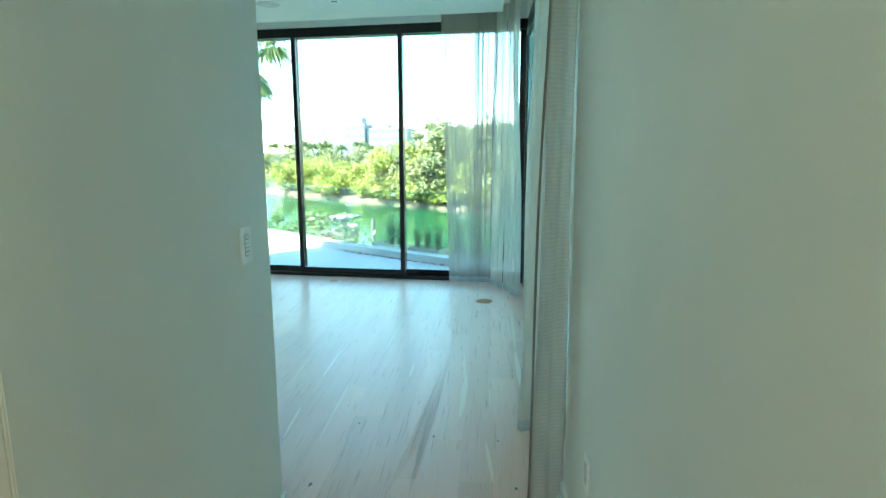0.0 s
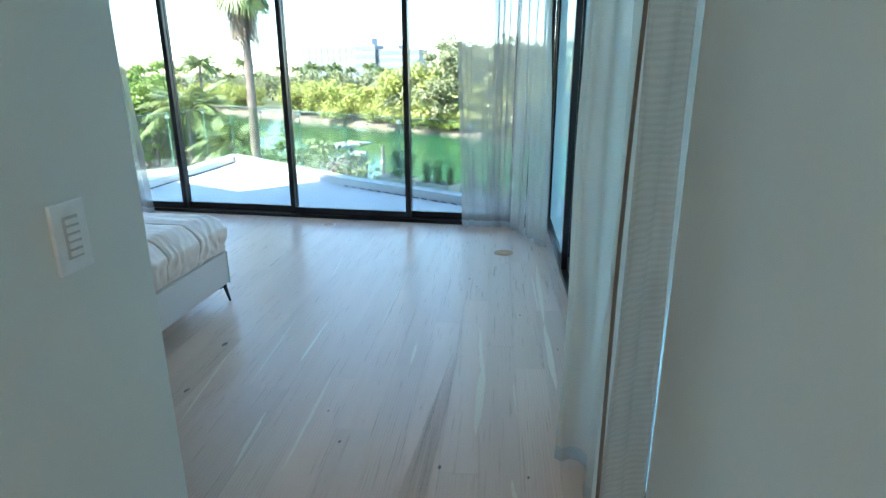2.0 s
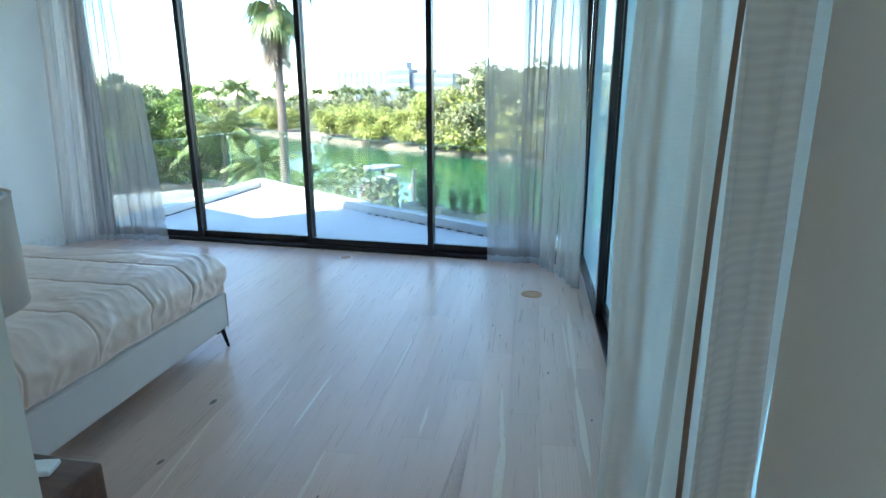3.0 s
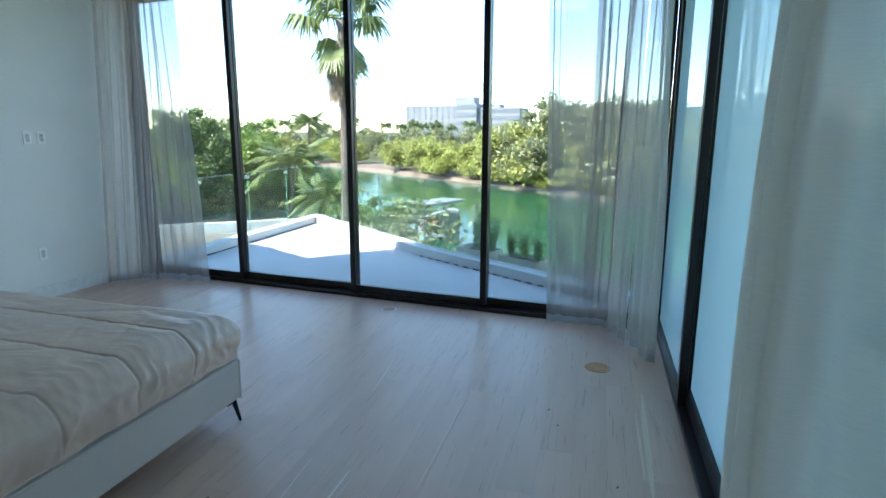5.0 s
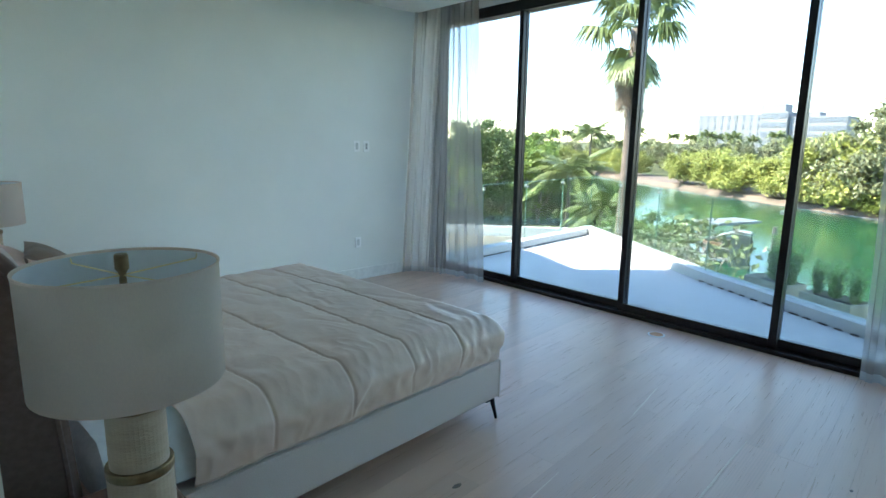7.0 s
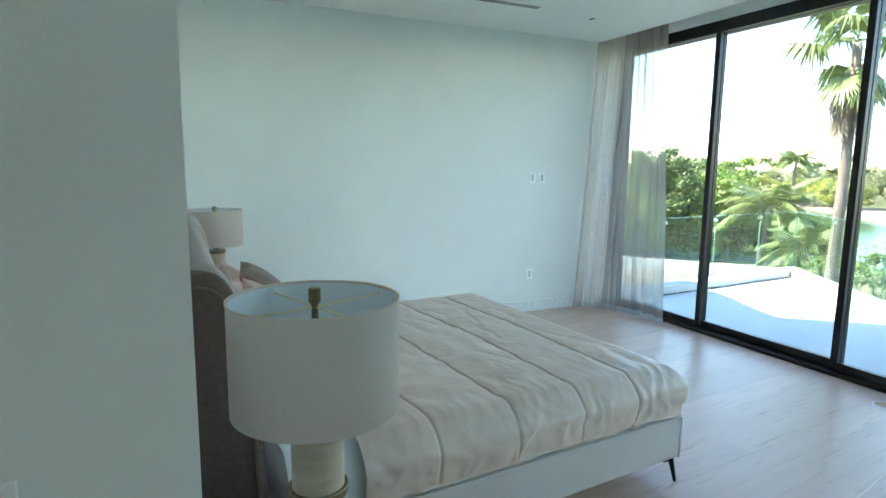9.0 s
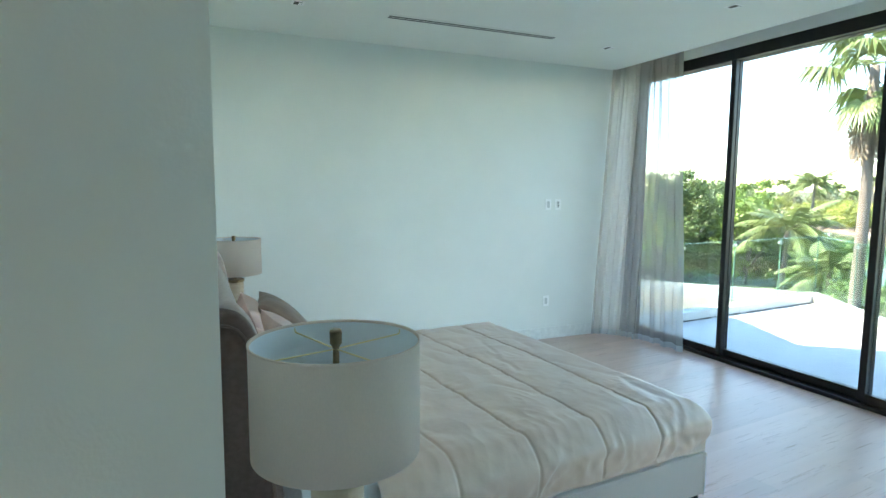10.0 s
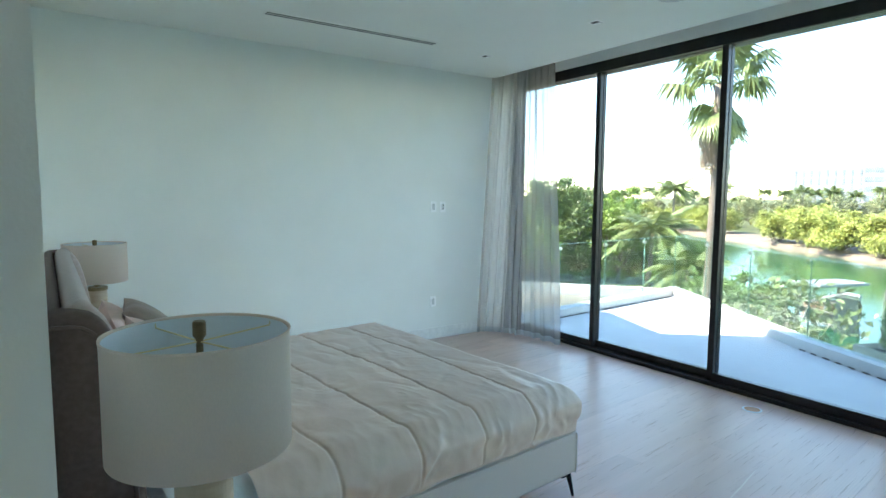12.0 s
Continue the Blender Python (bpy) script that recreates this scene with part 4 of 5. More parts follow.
part("beam", tube_data([(1.5, -1.0, 2.5), (1.25, -1.0, 1.7), (1.5, -1.0, 1.2)], 0.09, 6), M_BOATWHITE, lift)
part("screen", box_bm((0.95, -1.2, 0.3), (2.00, -1.1, 2.5), 0.02), M_BOATDARK, lift)
for z in (1.25, 1.75, 2.2):
    part("cross_rail", tube_data([(-1.1, -1.05, z), (1.5, -1.05, z - 0.1)], 0.05, 6), M_BOATGREY, lift)
for x in (-0.7, 0.1):
    part("brace", tube_data([(x, -1.05, 1.1), (x + 0.5, -1.05, 2.6)], 0.045, 6), M_BOATWHITE, lift)


# ---- curtains ----
def curtain(name, top, bottom, folds, amp, label, seed, z0=0.012, z1=3.10, mat=M_SHEER, group="sheer curtains", uneven=0.25, fold_from=0.0, fold_to=1.0, calm=0.1, hem=0.06, pinch=0.0):
    """A hanging sheet between two plan lines, gathered in vertical folds."""
    rng = random.Random(seed)
    t = thing(name, (0, 0, 0), label, "curtain", group)

    def along(line, u):
        pts = [Vector(p) for p in line]
        lens = [(b - a).length for a, b in zip(pts, pts[1:])]
        s = u * sum(lens)
        for a, b, l_ in zip(pts, pts[1:], lens):
            if s <= l_ or b is pts[-1]:
                d = (b - a).normalized()
                return a + d * s, Vector((-d.y, d.x))
            s -= l_

    n_u, n_v = max(60, folds * 14), 26
    phases = [rng.uniform(-uneven, uneven) for _ in range(folds + 3)]
    amps = [rng.uniform(0.6, 1.25) for _ in range(folds + 3)]

    def grid(v_list):
        verts, faces = [], []
        for v in v_list:
            for i in range(n_u + 1):
                u = i / n_u
                pt, nt_ = along(top, u)
                pb, nb = along(bottom, u)
                p = pb.lerp(pt, v)
                n = nb.lerp(nt_, v).normalized()
                w = min(1.0, max(calm, (u - fold_from) * 12 + calm)) * min(1.0, max(calm, (fold_to - u) * 12 + calm))
                f = u * folds
                k = int(f)
                ph = phases[k] * (1 - (f - k)) + phases[k + 1] * (f - k)
                am = amps[k] * (1 - (f - k)) + amps[k + 1] * (f - k)
                wave = math.sin(2 * math.pi * (f + ph + 0.10 * math.sin(3.0 * v + k)))
                wave = math.copysign(abs(wave) ** 0.8, wave)
                off = amp * am * wave * w * (0.75 + 0.45 * (1 - v) ** 1.5)
                off += 0.010 * math.sin(9 * v + 5 * u)
                p = p + n * off
                if pinch:
                    across = Vector((n.y, -n.x))
                    p = p + across * pinch * am * w * math.sin(4 * math.pi * (f + ph)) * (0.8 + 0.3 * math.sin(2.2 * v + k))
                verts.append((p.x, p.y, z0 + (z1 - z0) * v + 0.006 * math.sin(20 * u + seed) * (1 - v) ** 8))
        row = n_u + 1
        for j in range(len(v_list) - 1):
            for i in range(n_u):
                a = j * row + i
                faces.append((a, a + 1, a + row + 1, a + row))
        return verts, faces

    h = hem / (z1 - z0)
    part("fabric", grid([h + (1 - h) * j / n_v for j in range(n_v + 1)]), mat, t, smooth=True)
    part("hem", grid([0, h / 2, h]), M_HEM, t, smooth=True)
    return t


curtain("curtain", [(-4.92, 6.03), (-4.82, 6.17), (-4.66, 6.20)], [(-4.89, 5.82), (-4.82, 5.98), (-4.72, 6.08)], 3, 0.030, "gathered pale voile curtain in the corner beside the window wall", 3, mat=M_CORNERVOILE, pinch=0.010)
curtain("curtain", [(-4.68, 6.20), (-4.50, 6.20)], [(-4.73, 6.08), (-4.52, 6.15)], 3, 0.028, "gathered sheer grey voile curtain beside the window wall", 6, mat=M_DENSE, pinch=0.014)
curtain("curtain", [(-4.52, 6.205), (-4.10, 6.205)], [(-4.54, 6.15), (-4.35, 6.19), (-3.92, 6.23)], 4, 0.018, "sheer grey voile curtain drawn to the side of the window", 5, pinch=0.020)
curtain("curtain", [(-0.47, 6.19), (-0.06, 6.19)], [(-0.39, 6.26), (-0.07, 6.28)], 3, 0.005, "sheer grey voile curtain hanging smooth over the window", 8, pinch=0.012)
curtain("curtain", [(-0.09, 6.195), (0.16, 6.19)], [(-0.10, 6.285), (0.10, 6.29)], 2, 0.020, "sheer grey voile curtain in soft folds beside the window corner", 18, pinch=0.024)
curtain("curtain", [(0.13, 6.19), (0.26, 6.13)], [(0.07, 6.29), (0.26, 6.02)], 2, 0.030, "folded pale voile curtain in the glazed corner", 10, mat=M_CORNERVOILE, pinch=0.012)
curtain("curtain", [(0.26, 6.13), (0.34, 6.00), (0.41, 5.66)], [(0.26, 6.02), (0.34, 5.86), (0.48, 5.61)], 3, 0.030, "gathered pale voile curtain at the corner of the etched glass", 9, mat=M_CORNERVOILE)
near_voile = curtain("curtain", [(0.808, 2.02), (0.780, 2.02), (0.722, 2.01)], [(0.800, 1.995), (0.735, 1.92), (0.661, 1.835)], 2, 0.006, "sheer pale voile curtain with a brown turned edge beside the wall", 12, mat=M_MOIRE)
side_hem = []
for j in range(25):
    v = j / 24
    q = Vector((0.661, 1.835, 0)).lerp(Vector((0.722, 2.01, 0)), v)
    z = 0.012 + 3.09 * v
    wob = 0.006 * math.sin(9 * v + 1) 
    side_hem += [(q.x + wob, q.y - 0.004, z), (q.x - 0.010 + wob, q.y - 0.012, z), (q.x - 0.010 + wob, q.y - 0.009, z), (q.x + wob, q.y - 0.001, z)]
part("side_hem", (side_hem, [(4 * j + a, 4 * j + (a + 1) % 4, 4 * j + 4 + (a + 1) % 4, 4 * j + 4 + a) for j in range(24) for a in range(4)]), M_SIDEHEM, near_voile)
curtain("curtain", [(0.814, 2.005), (0.765, 2.20), (0.725, 2.60), (0.665, 2.80), (0.625, 2.97), (0.690, 3.10)], [(0.812, 2.005), (0.765, 2.22), (0.700, 2.43), (0.815, 2.52), (0.735, 2.61), (0.600, 2.645), (0.615, 2.88), (0.66, 3.06)], 8, 0.020, "gathered sheer voile curtain along the side glass", 14, mat=M_SIDEVOILE, fold_from=0.2)


# ---- bed ----
BED_AT, BED_TURN = (-2.6515, 3.9355, 0), 4.8
bed = thing("bed", BED_AT, "king bed with grey upholstered base and curved taupe velvet headboard", "bed", rz=BED_TURN)
BX, BY0 = 1.01, -2.17       # half width, head end
part("base", box_bm((-BX, BY0, 0.125), (BX, 0, 0.36), 0.025, 3), M_BEDBASE, bed, smooth=False)
part("piping", tube_data([(BX - 0.004, BY0 + 0.1, 0.352), (BX - 0.004, -0.03, 0.352), (BX - 0.03, -0.004, 0.352), (-BX + 0.03, -0.004, 0.352)], 0.006, 6), M_BEDBASE, bed)
part("seam", tube_data([(BX + 0.001, -0.03, 0.13), (BX + 0.001, -0.03, 0.355)], 0.004, 6), M_BEDBASE, bed)
for sx in (-1, 1):
    for y_ in (-0.06, BY0 + 0.15):
        part("leg", tube_data([(sx * (BX - 0.03), y_, 0.14), (sx * (BX - 0.006), y_ + 0.02, 0.0)], [0.016, 0.008], 8), M_BLACKMETAL, bed)
        part("bracket", prism_bm([(sx * (BX - 0.03), y_ - 0.04), (sx * (BX - 0.16), y_ - 0.04), (sx * (BX - 0.16), y_ + 0.02), (sx * (BX - 0.03), y_ + 0.02)], 0.105, 0.124), M_BLACKMETAL, bed)
part("mattress", box_bm((-0.965, BY0 + 0.12, 0.361), (0.965, -0.05, 0.56), 0.05, 3), M_MATTRESS, bed, smooth=True)


def headboard_data(inset=0.0, thick=0.045, lower=0.0):
    """A back panel that sweeps forward into two rounded wings."""
    verts, faces = [], []
    plan = []
    W = BX + 0.045
    n = 80
    for i in range(n + 1):
        s = -1 + 2 * i / n
        plan.append(s)
    rings = []
    for s in plan:
        a = abs(s)
        if a < 0.72:
            x, y, d = s / 0.72 * (W - 0.10), 0.0, (0, 1)
            zt = 1.30
        else:
            q = (a - 0.72) / 0.28
            if q < 0.4:
                ang = q / 0.4 * math.pi / 2
                x = math.copysign(W - 0.10 + 0.10 * math.sin(ang), s)
                y = 0.10 * (1 - math.cos(ang))
                d = (-math.copysign(math.sin(ang), s), math.cos(ang))
            else:
                x = math.copysign(W, s)
                y = 0.10 + (q - 0.4) / 0.6 * 0.098
                d = (-math.copysign(1, s), 0)
            zt = 0.10 + 1.20 * math.sqrt(max(0.0, 1 - (y / 0.203) ** 5))
        rings.append((x, y, d, zt))
    for x, y, d, zt in rings:
        prof = []
        for f, zz in ((0, 0.10), (0, zt - 0.05), (0.12, zt - 0.015), (0.5, zt), (0.88, zt - 0.015), (1, zt - 0.05), (1, 0.10)):
            g = inset + thick * f
            prof.append((x + d[0] * g, y + d[1] * g, max(zz - lower, 0.09 + 0.01 * f)))
        verts += prof
    m = 7
    for i in range(len(rings) - 1):
        for k in range(m):
            a, b = i * m + k, i * m + (k + 1) % m
            faces.append((a, b, b + m, a + m))
    faces.append(tuple(range(m)))
    faces.append(tuple(range((len(rings) - 1) * m, len(rings) * m))[::-1])
    return verts, faces


hb = part("headboard", headboard_data(), M_HEADBOARD, bed, "curved taupe velvet headboard with wings", smooth=True)
hb.matrix_local = pose(-0.025, -2.286, 0, 0, 0, -4.3)
hb.scale = (1, 1.28, 1)
hl = part("inner_cushion", headboard_data(0.046, 0.06, -0.012), M_LINER, bed, "padded inner face of the headboard, lightened for window light", smooth=True)
hl.matrix_local = pose(-0.025, -2.286, 0, 0, 0, -4.3)
hl.scale = (1, 1.28, 1)
curve_pts = []
for i in range(13):
    y = 0.01 + 0.168 * math.sin(math.pi / 2 * i / 12)
    curve_pts.append((BX + 0.048, y, 0.06 + 1.195 * math.sqrt(max(0.0, 1 - ((y - 0.0) / 0.181) ** 5))))
pip = part("piping", tube_data(curve_pts, 0.006, 6), M_HEADBOARD, bed)
pip.matrix_local = pose(-0.025, -2.286, 0, 0, 0, -4.3)
pip.scale = (1, 1.28, 1)


def duvet_data():
    half, foot, head = 1.0, -0.01, -1.77
    top, r, drop = 0.625, 0.115, 0.255

    def fall(s, limit):
        """Arc length past the edge to (outwards, down)."""
        if s <= limit - r:
            return s, 0.0
        q = s - (limit - r)
        if q < r * math.pi / 2:
            a = q / r
            return limit - r + r * math.sin(a), r * (1 - math.cos(a))
        return limit, r + q - r * math.pi / 2

    nx, ny = 210, 360
    s_max = half - r + r * math.pi / 2 + drop - r
    t_max = foot - head - r + r * math.pi / 2 + drop - r
    verts, faces = [], []
    for j in range(ny + 1):
        t = t_max * j / ny
        yo, dy = fall(t, foot - head)
        for i in range(nx + 1):
            s = -s_max + 2 * s_max * i / nx
            xo, dx = fall(abs(s), half)
            x = math.copysign(xo, s)
            y = head + yo
            down = max(dx, dy) if min(dx, dy) <= 0 else (dx ** 4 + dy ** 4) ** 0.25
            down = min(down, drop)
            seam_y = (y + 0.345 + 0.020 * math.sin(x * 2.1 + 3 * y) + 0.006 * noise.noise(Vector((x * 9, y, 7)))) / 0.375
            seam_y += 0.07 * noise.noise(Vector((x * 1.7, math.floor(seam_y + 0.5) * 3.1, 2.5)))
            fr = seam_y - math.floor(seam_y)
            near = min(fr, 1 - fr) * 0.375
            crease = math.exp(-(near / 0.006) ** 2)
            pucker = math.exp(-near / 0.06)
            puff = 0.008 * math.sin(math.pi * fr) ** 0.5 - 0.008 * crease
            edge = min(1.0, down / 0.10)
            wr = noise.noise(Vector((x * 1.6, y * 3.2, 1.0))) * 0.007 + abs(noise.noise(Vector((x * 3.5 + y * 2, y * 5 - x, 4.0)))) * -0.009
            wr += pucker * noise.noise(Vector((x * 32, y * 6, 2.0))) * 0.005
            wr -= abs(noise.noise(Vector((x * 9 + y * 3, y * 16 - x * 5, 6.0)))) * 0.006 * max(0.0, noise.noise(Vector((x * 2.5, y * 2.5, 12.0))) + 0.35)
            wr -= 0.0035 * max(0.0, 0.16 - abs(noise.noise(Vector((x * 2.6 - y * 2.2, y * 3.4 + x, 21.0))))) / 0.16
            lean = y + down * 0.5
            warp = 0.10 * noise.noise(Vector((y * 5, down * 6, 14.0)))
            side_wr = noise.noise(Vector((x, (lean + warp) * 4.5, down * 3))) * 0.010 - abs(noise.noise(Vector((x, (lean + warp) * 9, down * 7)))) * 0.013
            side_wr += 0.006 * noise.noise(Vector((3.0, (y + warp) * 17, down * 16))) - 0.012 * abs(noise.noise(Vector((8.0, (y - down * 0.7 + warp) * 8, down * 9)))) ** 1.3
            foot_wr = noise.noise(Vector((x * 9, y, down * 4))) * 0.018 - abs(noise.noise(Vector((x * 20, y, down * 4)))) * 0.012
            z = top - down + (puff + wr) * (1 - 0.6 * edge)
            spread_in = max(0.0, 1 - abs(abs(s) - (half - 0.05)) / 0.28)
            z -= spread_in * abs(noise.noise(Vector((x * 2.0, lean * 14, 3.0)))) * 0.007
            bulge = math.sin(min(1.0, down / drop) * math.pi) * 0.026
            if dx > 0.004:
                x += math.copysign((side_wr + bulge + puff * 0.9) * edge, s)
            if dy > 0.004:
                y += (foot_wr + bulge) * edge
            if dx > 0.05 and dy > 0.05:
                y -= 0.04
                x -= math.copysign(0.025, s)
            tuck = noise.noise(Vector((x * 2.0, y * 5.0, 9.0)))
            if down > drop * 0.9:
                z += 0.012 * tuck
            verts.append((x, y, z))
    row = nx + 1
    for j in range(ny):
        for i in range(nx):
            a = j * row + i
            faces.append((a, a + 1, a + row + 1, a + row))
    return verts, faces


duvet = thing("duvet", BED_AT, "champagne satin quilted duvet with soft wrinkles, spread over the bed", "duvet", rz=BED_TURN)
dd = duvet_data()
dv = part("cover", dd, M_DUVET, duvet, smooth=True)
row_d = 211
near_edge = [Vector(dd[0][j * row_d + 210]) for j in range(0, 361, 4)]
far_edge = [Vector(dd[0][j * row_d]) for j in range(0, 361, 4)]
foot_edge = [Vector(dd[0][360 * row_d + i]) for i in range(0, 211, 3)]
for line in (near_edge, far_edge, foot_edge):
    part("edge_piping", tube_data(line, 0.0045, 5), M_DUVET, duvet, smooth=True)


def sheet_data():
    verts, faces = [], []
    n, m = 40, 14
    for j in range(m + 1):
        y = BY0 + 0.14 + 0.50 * j / m
        for i in range(n + 1):
            x = -1.0 + 2.0 * i / n
            a = abs(x)
            z = 0.605 + 0.012 * noise.noise(Vector((x * 4, y * 8, 2)))
            if a > 0.9:
                q = (a - 0.9) / 0.1
                z -= 0.20 * q ** 1.5
                x = math.copysign(0.9 + 0.09 * math.sin(q * math.pi / 2) + 0.01 * noise.noise(Vector((0, y * 16, 3))), x)
            verts.append((x, y, z))
    row = n + 1
    for j in range(m):
        for i in range(n):
            a = j * row + i
            faces.append((a, a + 1, a + row + 1, a + row))
    return verts, faces


linen = thing("bed_sheet", BED_AT, "white cotton bed sheet at the head of the bed", "bed sheet", rz=BED_TURN)
part("fabric", sheet_data(), M_SHEET, linen, smooth=True)


def pillow_mesh(w, h, t, seed):
    verts, faces = [], []
    n = 20
    for side in (1, -1):
        for j in range(n + 1):
            v = -1 + 2 * j / n
            for i in range(n + 1):
                u = -1 + 2 * i / n
                pinch = 1 - 0.07 * (1 - abs(v) ** 1.0) * abs(u) ** 6 - 0.0
                pinch2 = 1 - 0.07 * (1 - abs(u)) * abs(v) ** 6
                th = (max(0.0, (1 - u ** 2)) * max(0.0, (1 - v ** 2))) ** 0.45
                wr = 0.10 * noise.noise(Vector((u * 2 + seed, v * 2, side)))
                verts.append((u * w / 2 * pinch, side * t / 2 * th * (1 + wr), v * h / 2 * pinch2))
    row = n + 1
    for sd in (0, 1):
        for j in range(n):
            for i in range(n):
                a = sd * row * row + j * row + i
                f = (a, a + 1, a + row + 1, a + row)
                faces.append(f if sd else f[::-1])
    return verts, faces


def pillow(at, size, tilt, rz, mat, label, seed, name="pillow", category="pillow"):
    t = new(name)
    t.matrix_world = pose(*at, tilt, 0, rz)
    tagged(t, label, category, "pillows on the bed")
    part("cover", pillow_mesh(*size, seed), mat, t, smooth=True)
    return t


pillow((-2.16, 2.01, 0.79), (0.66, 0.44, 0.20), 22, 0, M_BLUSH, "pale blush cotton pillow leaning on the headboard", 1)
pillow((-3.16, 2.01, 0.79), (0.66, 0.44, 0.20), 22, 0, M_BLUSH, "pale blush cotton pillow leaning on the headboard", 2)
pillow((-2.62, 2.13, 0.81), (0.46, 0.46, 0.16), 30, 8, M_BLUSH, "pale blush pillow in front of the white ones", 3)
pillow((-3.12, 2.17, 0.85), (0.50, 0.46, 0.17), 46, -6, M_BROWNCUSH, "shiny brown square cushion leaning on the pillows", 4, "cushion", "cushion")
pc = pillow((-2.80, 2.30, 0.755), (0.44, 0.30, 0.13), 50, 6, M_PATTERN, "cream cushion with rust geometric stripes", 5, "cushion", "cushion")
for k in range(5):
    x = -0.16 + 0.08 * k
    part("stripe", tube_data([(x, 0.052 + 0.010 * math.cos(k - 2), -0.09), (x + 0.02, 0.066, 0.0), (x, 0.052, 0.09)], 0.006, 4), M_PATTERN2, pc)


# ---- nightstands and lamps ----
def nightstand(x0, x1, y1, z1, label):
    y0, z0 = B((x0 + x1) / 2, 0.016)[1], z1 - 0.275
    t = thing("nightstand", ((x0 + x1) / 2, y0, z0), label, "nightstand", "nightstands beside the bed", rz=2.86)
    w, d, h = x1 - x0, y1 - y0, z1 - z0
    part("body", box_bm((-w / 2, 0, 0), (w / 2, d, h), 0.012, 3), M_WALNUT, t)
    part("drawer", box_bm((-w / 2 + 0.02, d, 0.02), (w / 2 - 0.02, d + 0.012, h - 0.03), 0.003), M_WALNUT, t)
    return t


nightstand(-1.345, -0.700, 2.135, 0.570, "wall-hung nightstand of reddish walnut")
nightstand(-4.60, -3.95, 2.105, 0.532, "wall-hung nightstand of reddish walnut on the far side of the bed")


def table_lamp(x, y, z, label):
    t = thing("table_lamp", (x, y, z), label, "table lamp", "table lamps on the nightstands")
    part("base", lathe_bm([(0.070, 0.0), (0.072, 0.004), (0.072, 0.236), (0.070, 0.24)], 40), M_TRAVERT, t, smooth=False)
    part("collar", lathe_bm([(0.0725, 0.242), (0.0740, 0.245), (0.0740, 0.261), (0.0725, 0.264)], 40), M_BRASS, t)
    part("column", lathe_bm([(0.064, 0.264), (0.064, 0.400), (0.060, 0.405)], 40), M_TRAVERT, t)
    part("cap", lathe_bm([(0.068, 0.405), (0.070, 0.409), (0.070, 0.425), (0.066, 0.428)], 40), M_BRASS, t)
    part("stem", lathe_bm([(0.008, 0.428), (0.008, 0.705)], 12), M_BRASS, t)
    part("socket", lathe_bm([(0.018, 0.432), (0.020, 0.44), (0.020, 0.49), (0.016, 0.50)], 16), M_BRASS, t)
    part("shade", lathe_bm([(0.196, 0.466), (0.200, 0.468), (0.200, 0.733), (0.197, 0.735), (0.1965, 0.733), (0.1955, 0.468)], 72, close=True), M_LINEN, t, smooth=True)
    part("liner", lathe_bm([(0.1945, 0.469), (0.1953, 0.469), (0.1953, 0.731), (0.1945, 0.731)], 72, close=True), M_LINERWHITE, t, smooth=True)
    part("trim", lathe_bm([(0.1975, 0.732), (0.2015, 0.732), (0.2015, 0.737), (0.1975, 0.737)], 72, close=True), M_LINEN, t)
    for a in (0.35, 0.35 + math.pi / 2, 0.35 + math.pi, 0.35 + 1.5 * math.pi):
        part("spoke", tube_data([(0, 0, 0.712), (0.192 * math.cos(a), 0.192 * math.sin(a), 0.716), (0.196 * math.cos(a), 0.196 * math.sin(a), 0.728)], 0.0016, 6), M_WIRE, t)
    part("finial", lathe_bm([(0.006, 0.695), (0.008, 0.716), (0.011, 0.722), (0.0145, 0.726), (0.0145, 0.756), (0.012, 0.760)], 20), M_BRASS, t)
    return t


table_lamp(-0.962, 1.975, 0.570, "table lamp with white linen drum shade and travertine column")
table_lamp(-4.30, 1.945, 0.532, "table lamp with white linen drum shade on the farther nightstand")
gadget = thing("charging_pad", (-0.86, 2.07, 0.570), "small white plastic pad on the nightstand", "charger", rz=20)
part("body", box_bm((-0.05, -0.03, 0), (0.05, 0.03, 0.018), 0.006, 3), M_PLATE, gadget)


# ---- wall plates, floor caps, ceiling fittings ----
def wall_plate(at, label, rz, slots, w=0.075, h=0.118, category="wall plate"):
    """A cover plate that faces its own -y."""
    t = thing("wall_plate", at, label, category, "", rz)
    part("plate", box_bm((-w / 2, -0.0075, -h / 2), (w / 2, 0, h / 2), 0.002), M_PLATE, t)
    for kind, x, z, sw, sh in slots:
        part(kind, box_bm((x - sw / 2, {"panel": -0.0095, "button": -0.014, "hole": -0.0101}[kind], z - sh / 2), (x + sw / 2, -0.005, z + sh / 2), 0.001), M_DARKHOLE if kind == "hole" else M_PANEL if kind == "panel" else M_PLATE, t)
    return t


wall_plate((*H(1.480), 1.22), "white keypad light switch with a column of small buttons", 95.7, [("panel", 0, 0, 0.038, 0.078)] + [("button", 0, -0.029 + 0.0145 * k, 0.028, 0.009) for k in range(5)], 0.085, 0.128, "light switch")
wall_plate((X_LEFT, 5.23, 1.50), "blank white cover plate on the wall", 90, [("panel", 0, 0, 0.034, 0.068)])
wall_plate((X_LEFT, 5.355, 1.50), "white power outlet for a wall television", 90, [("panel", 0, 0, 0.034, 0.068), ("hole", 0.004, 0.016, 0.012, 0.010), ("hole", 0.004, -0.016, 0.012, 0.010)])
wall_plate((X_LEFT, 5.23, 0.43), "white power outlet low on the wall", 90, [("panel", 0, 0, 0.034, 0.068)])
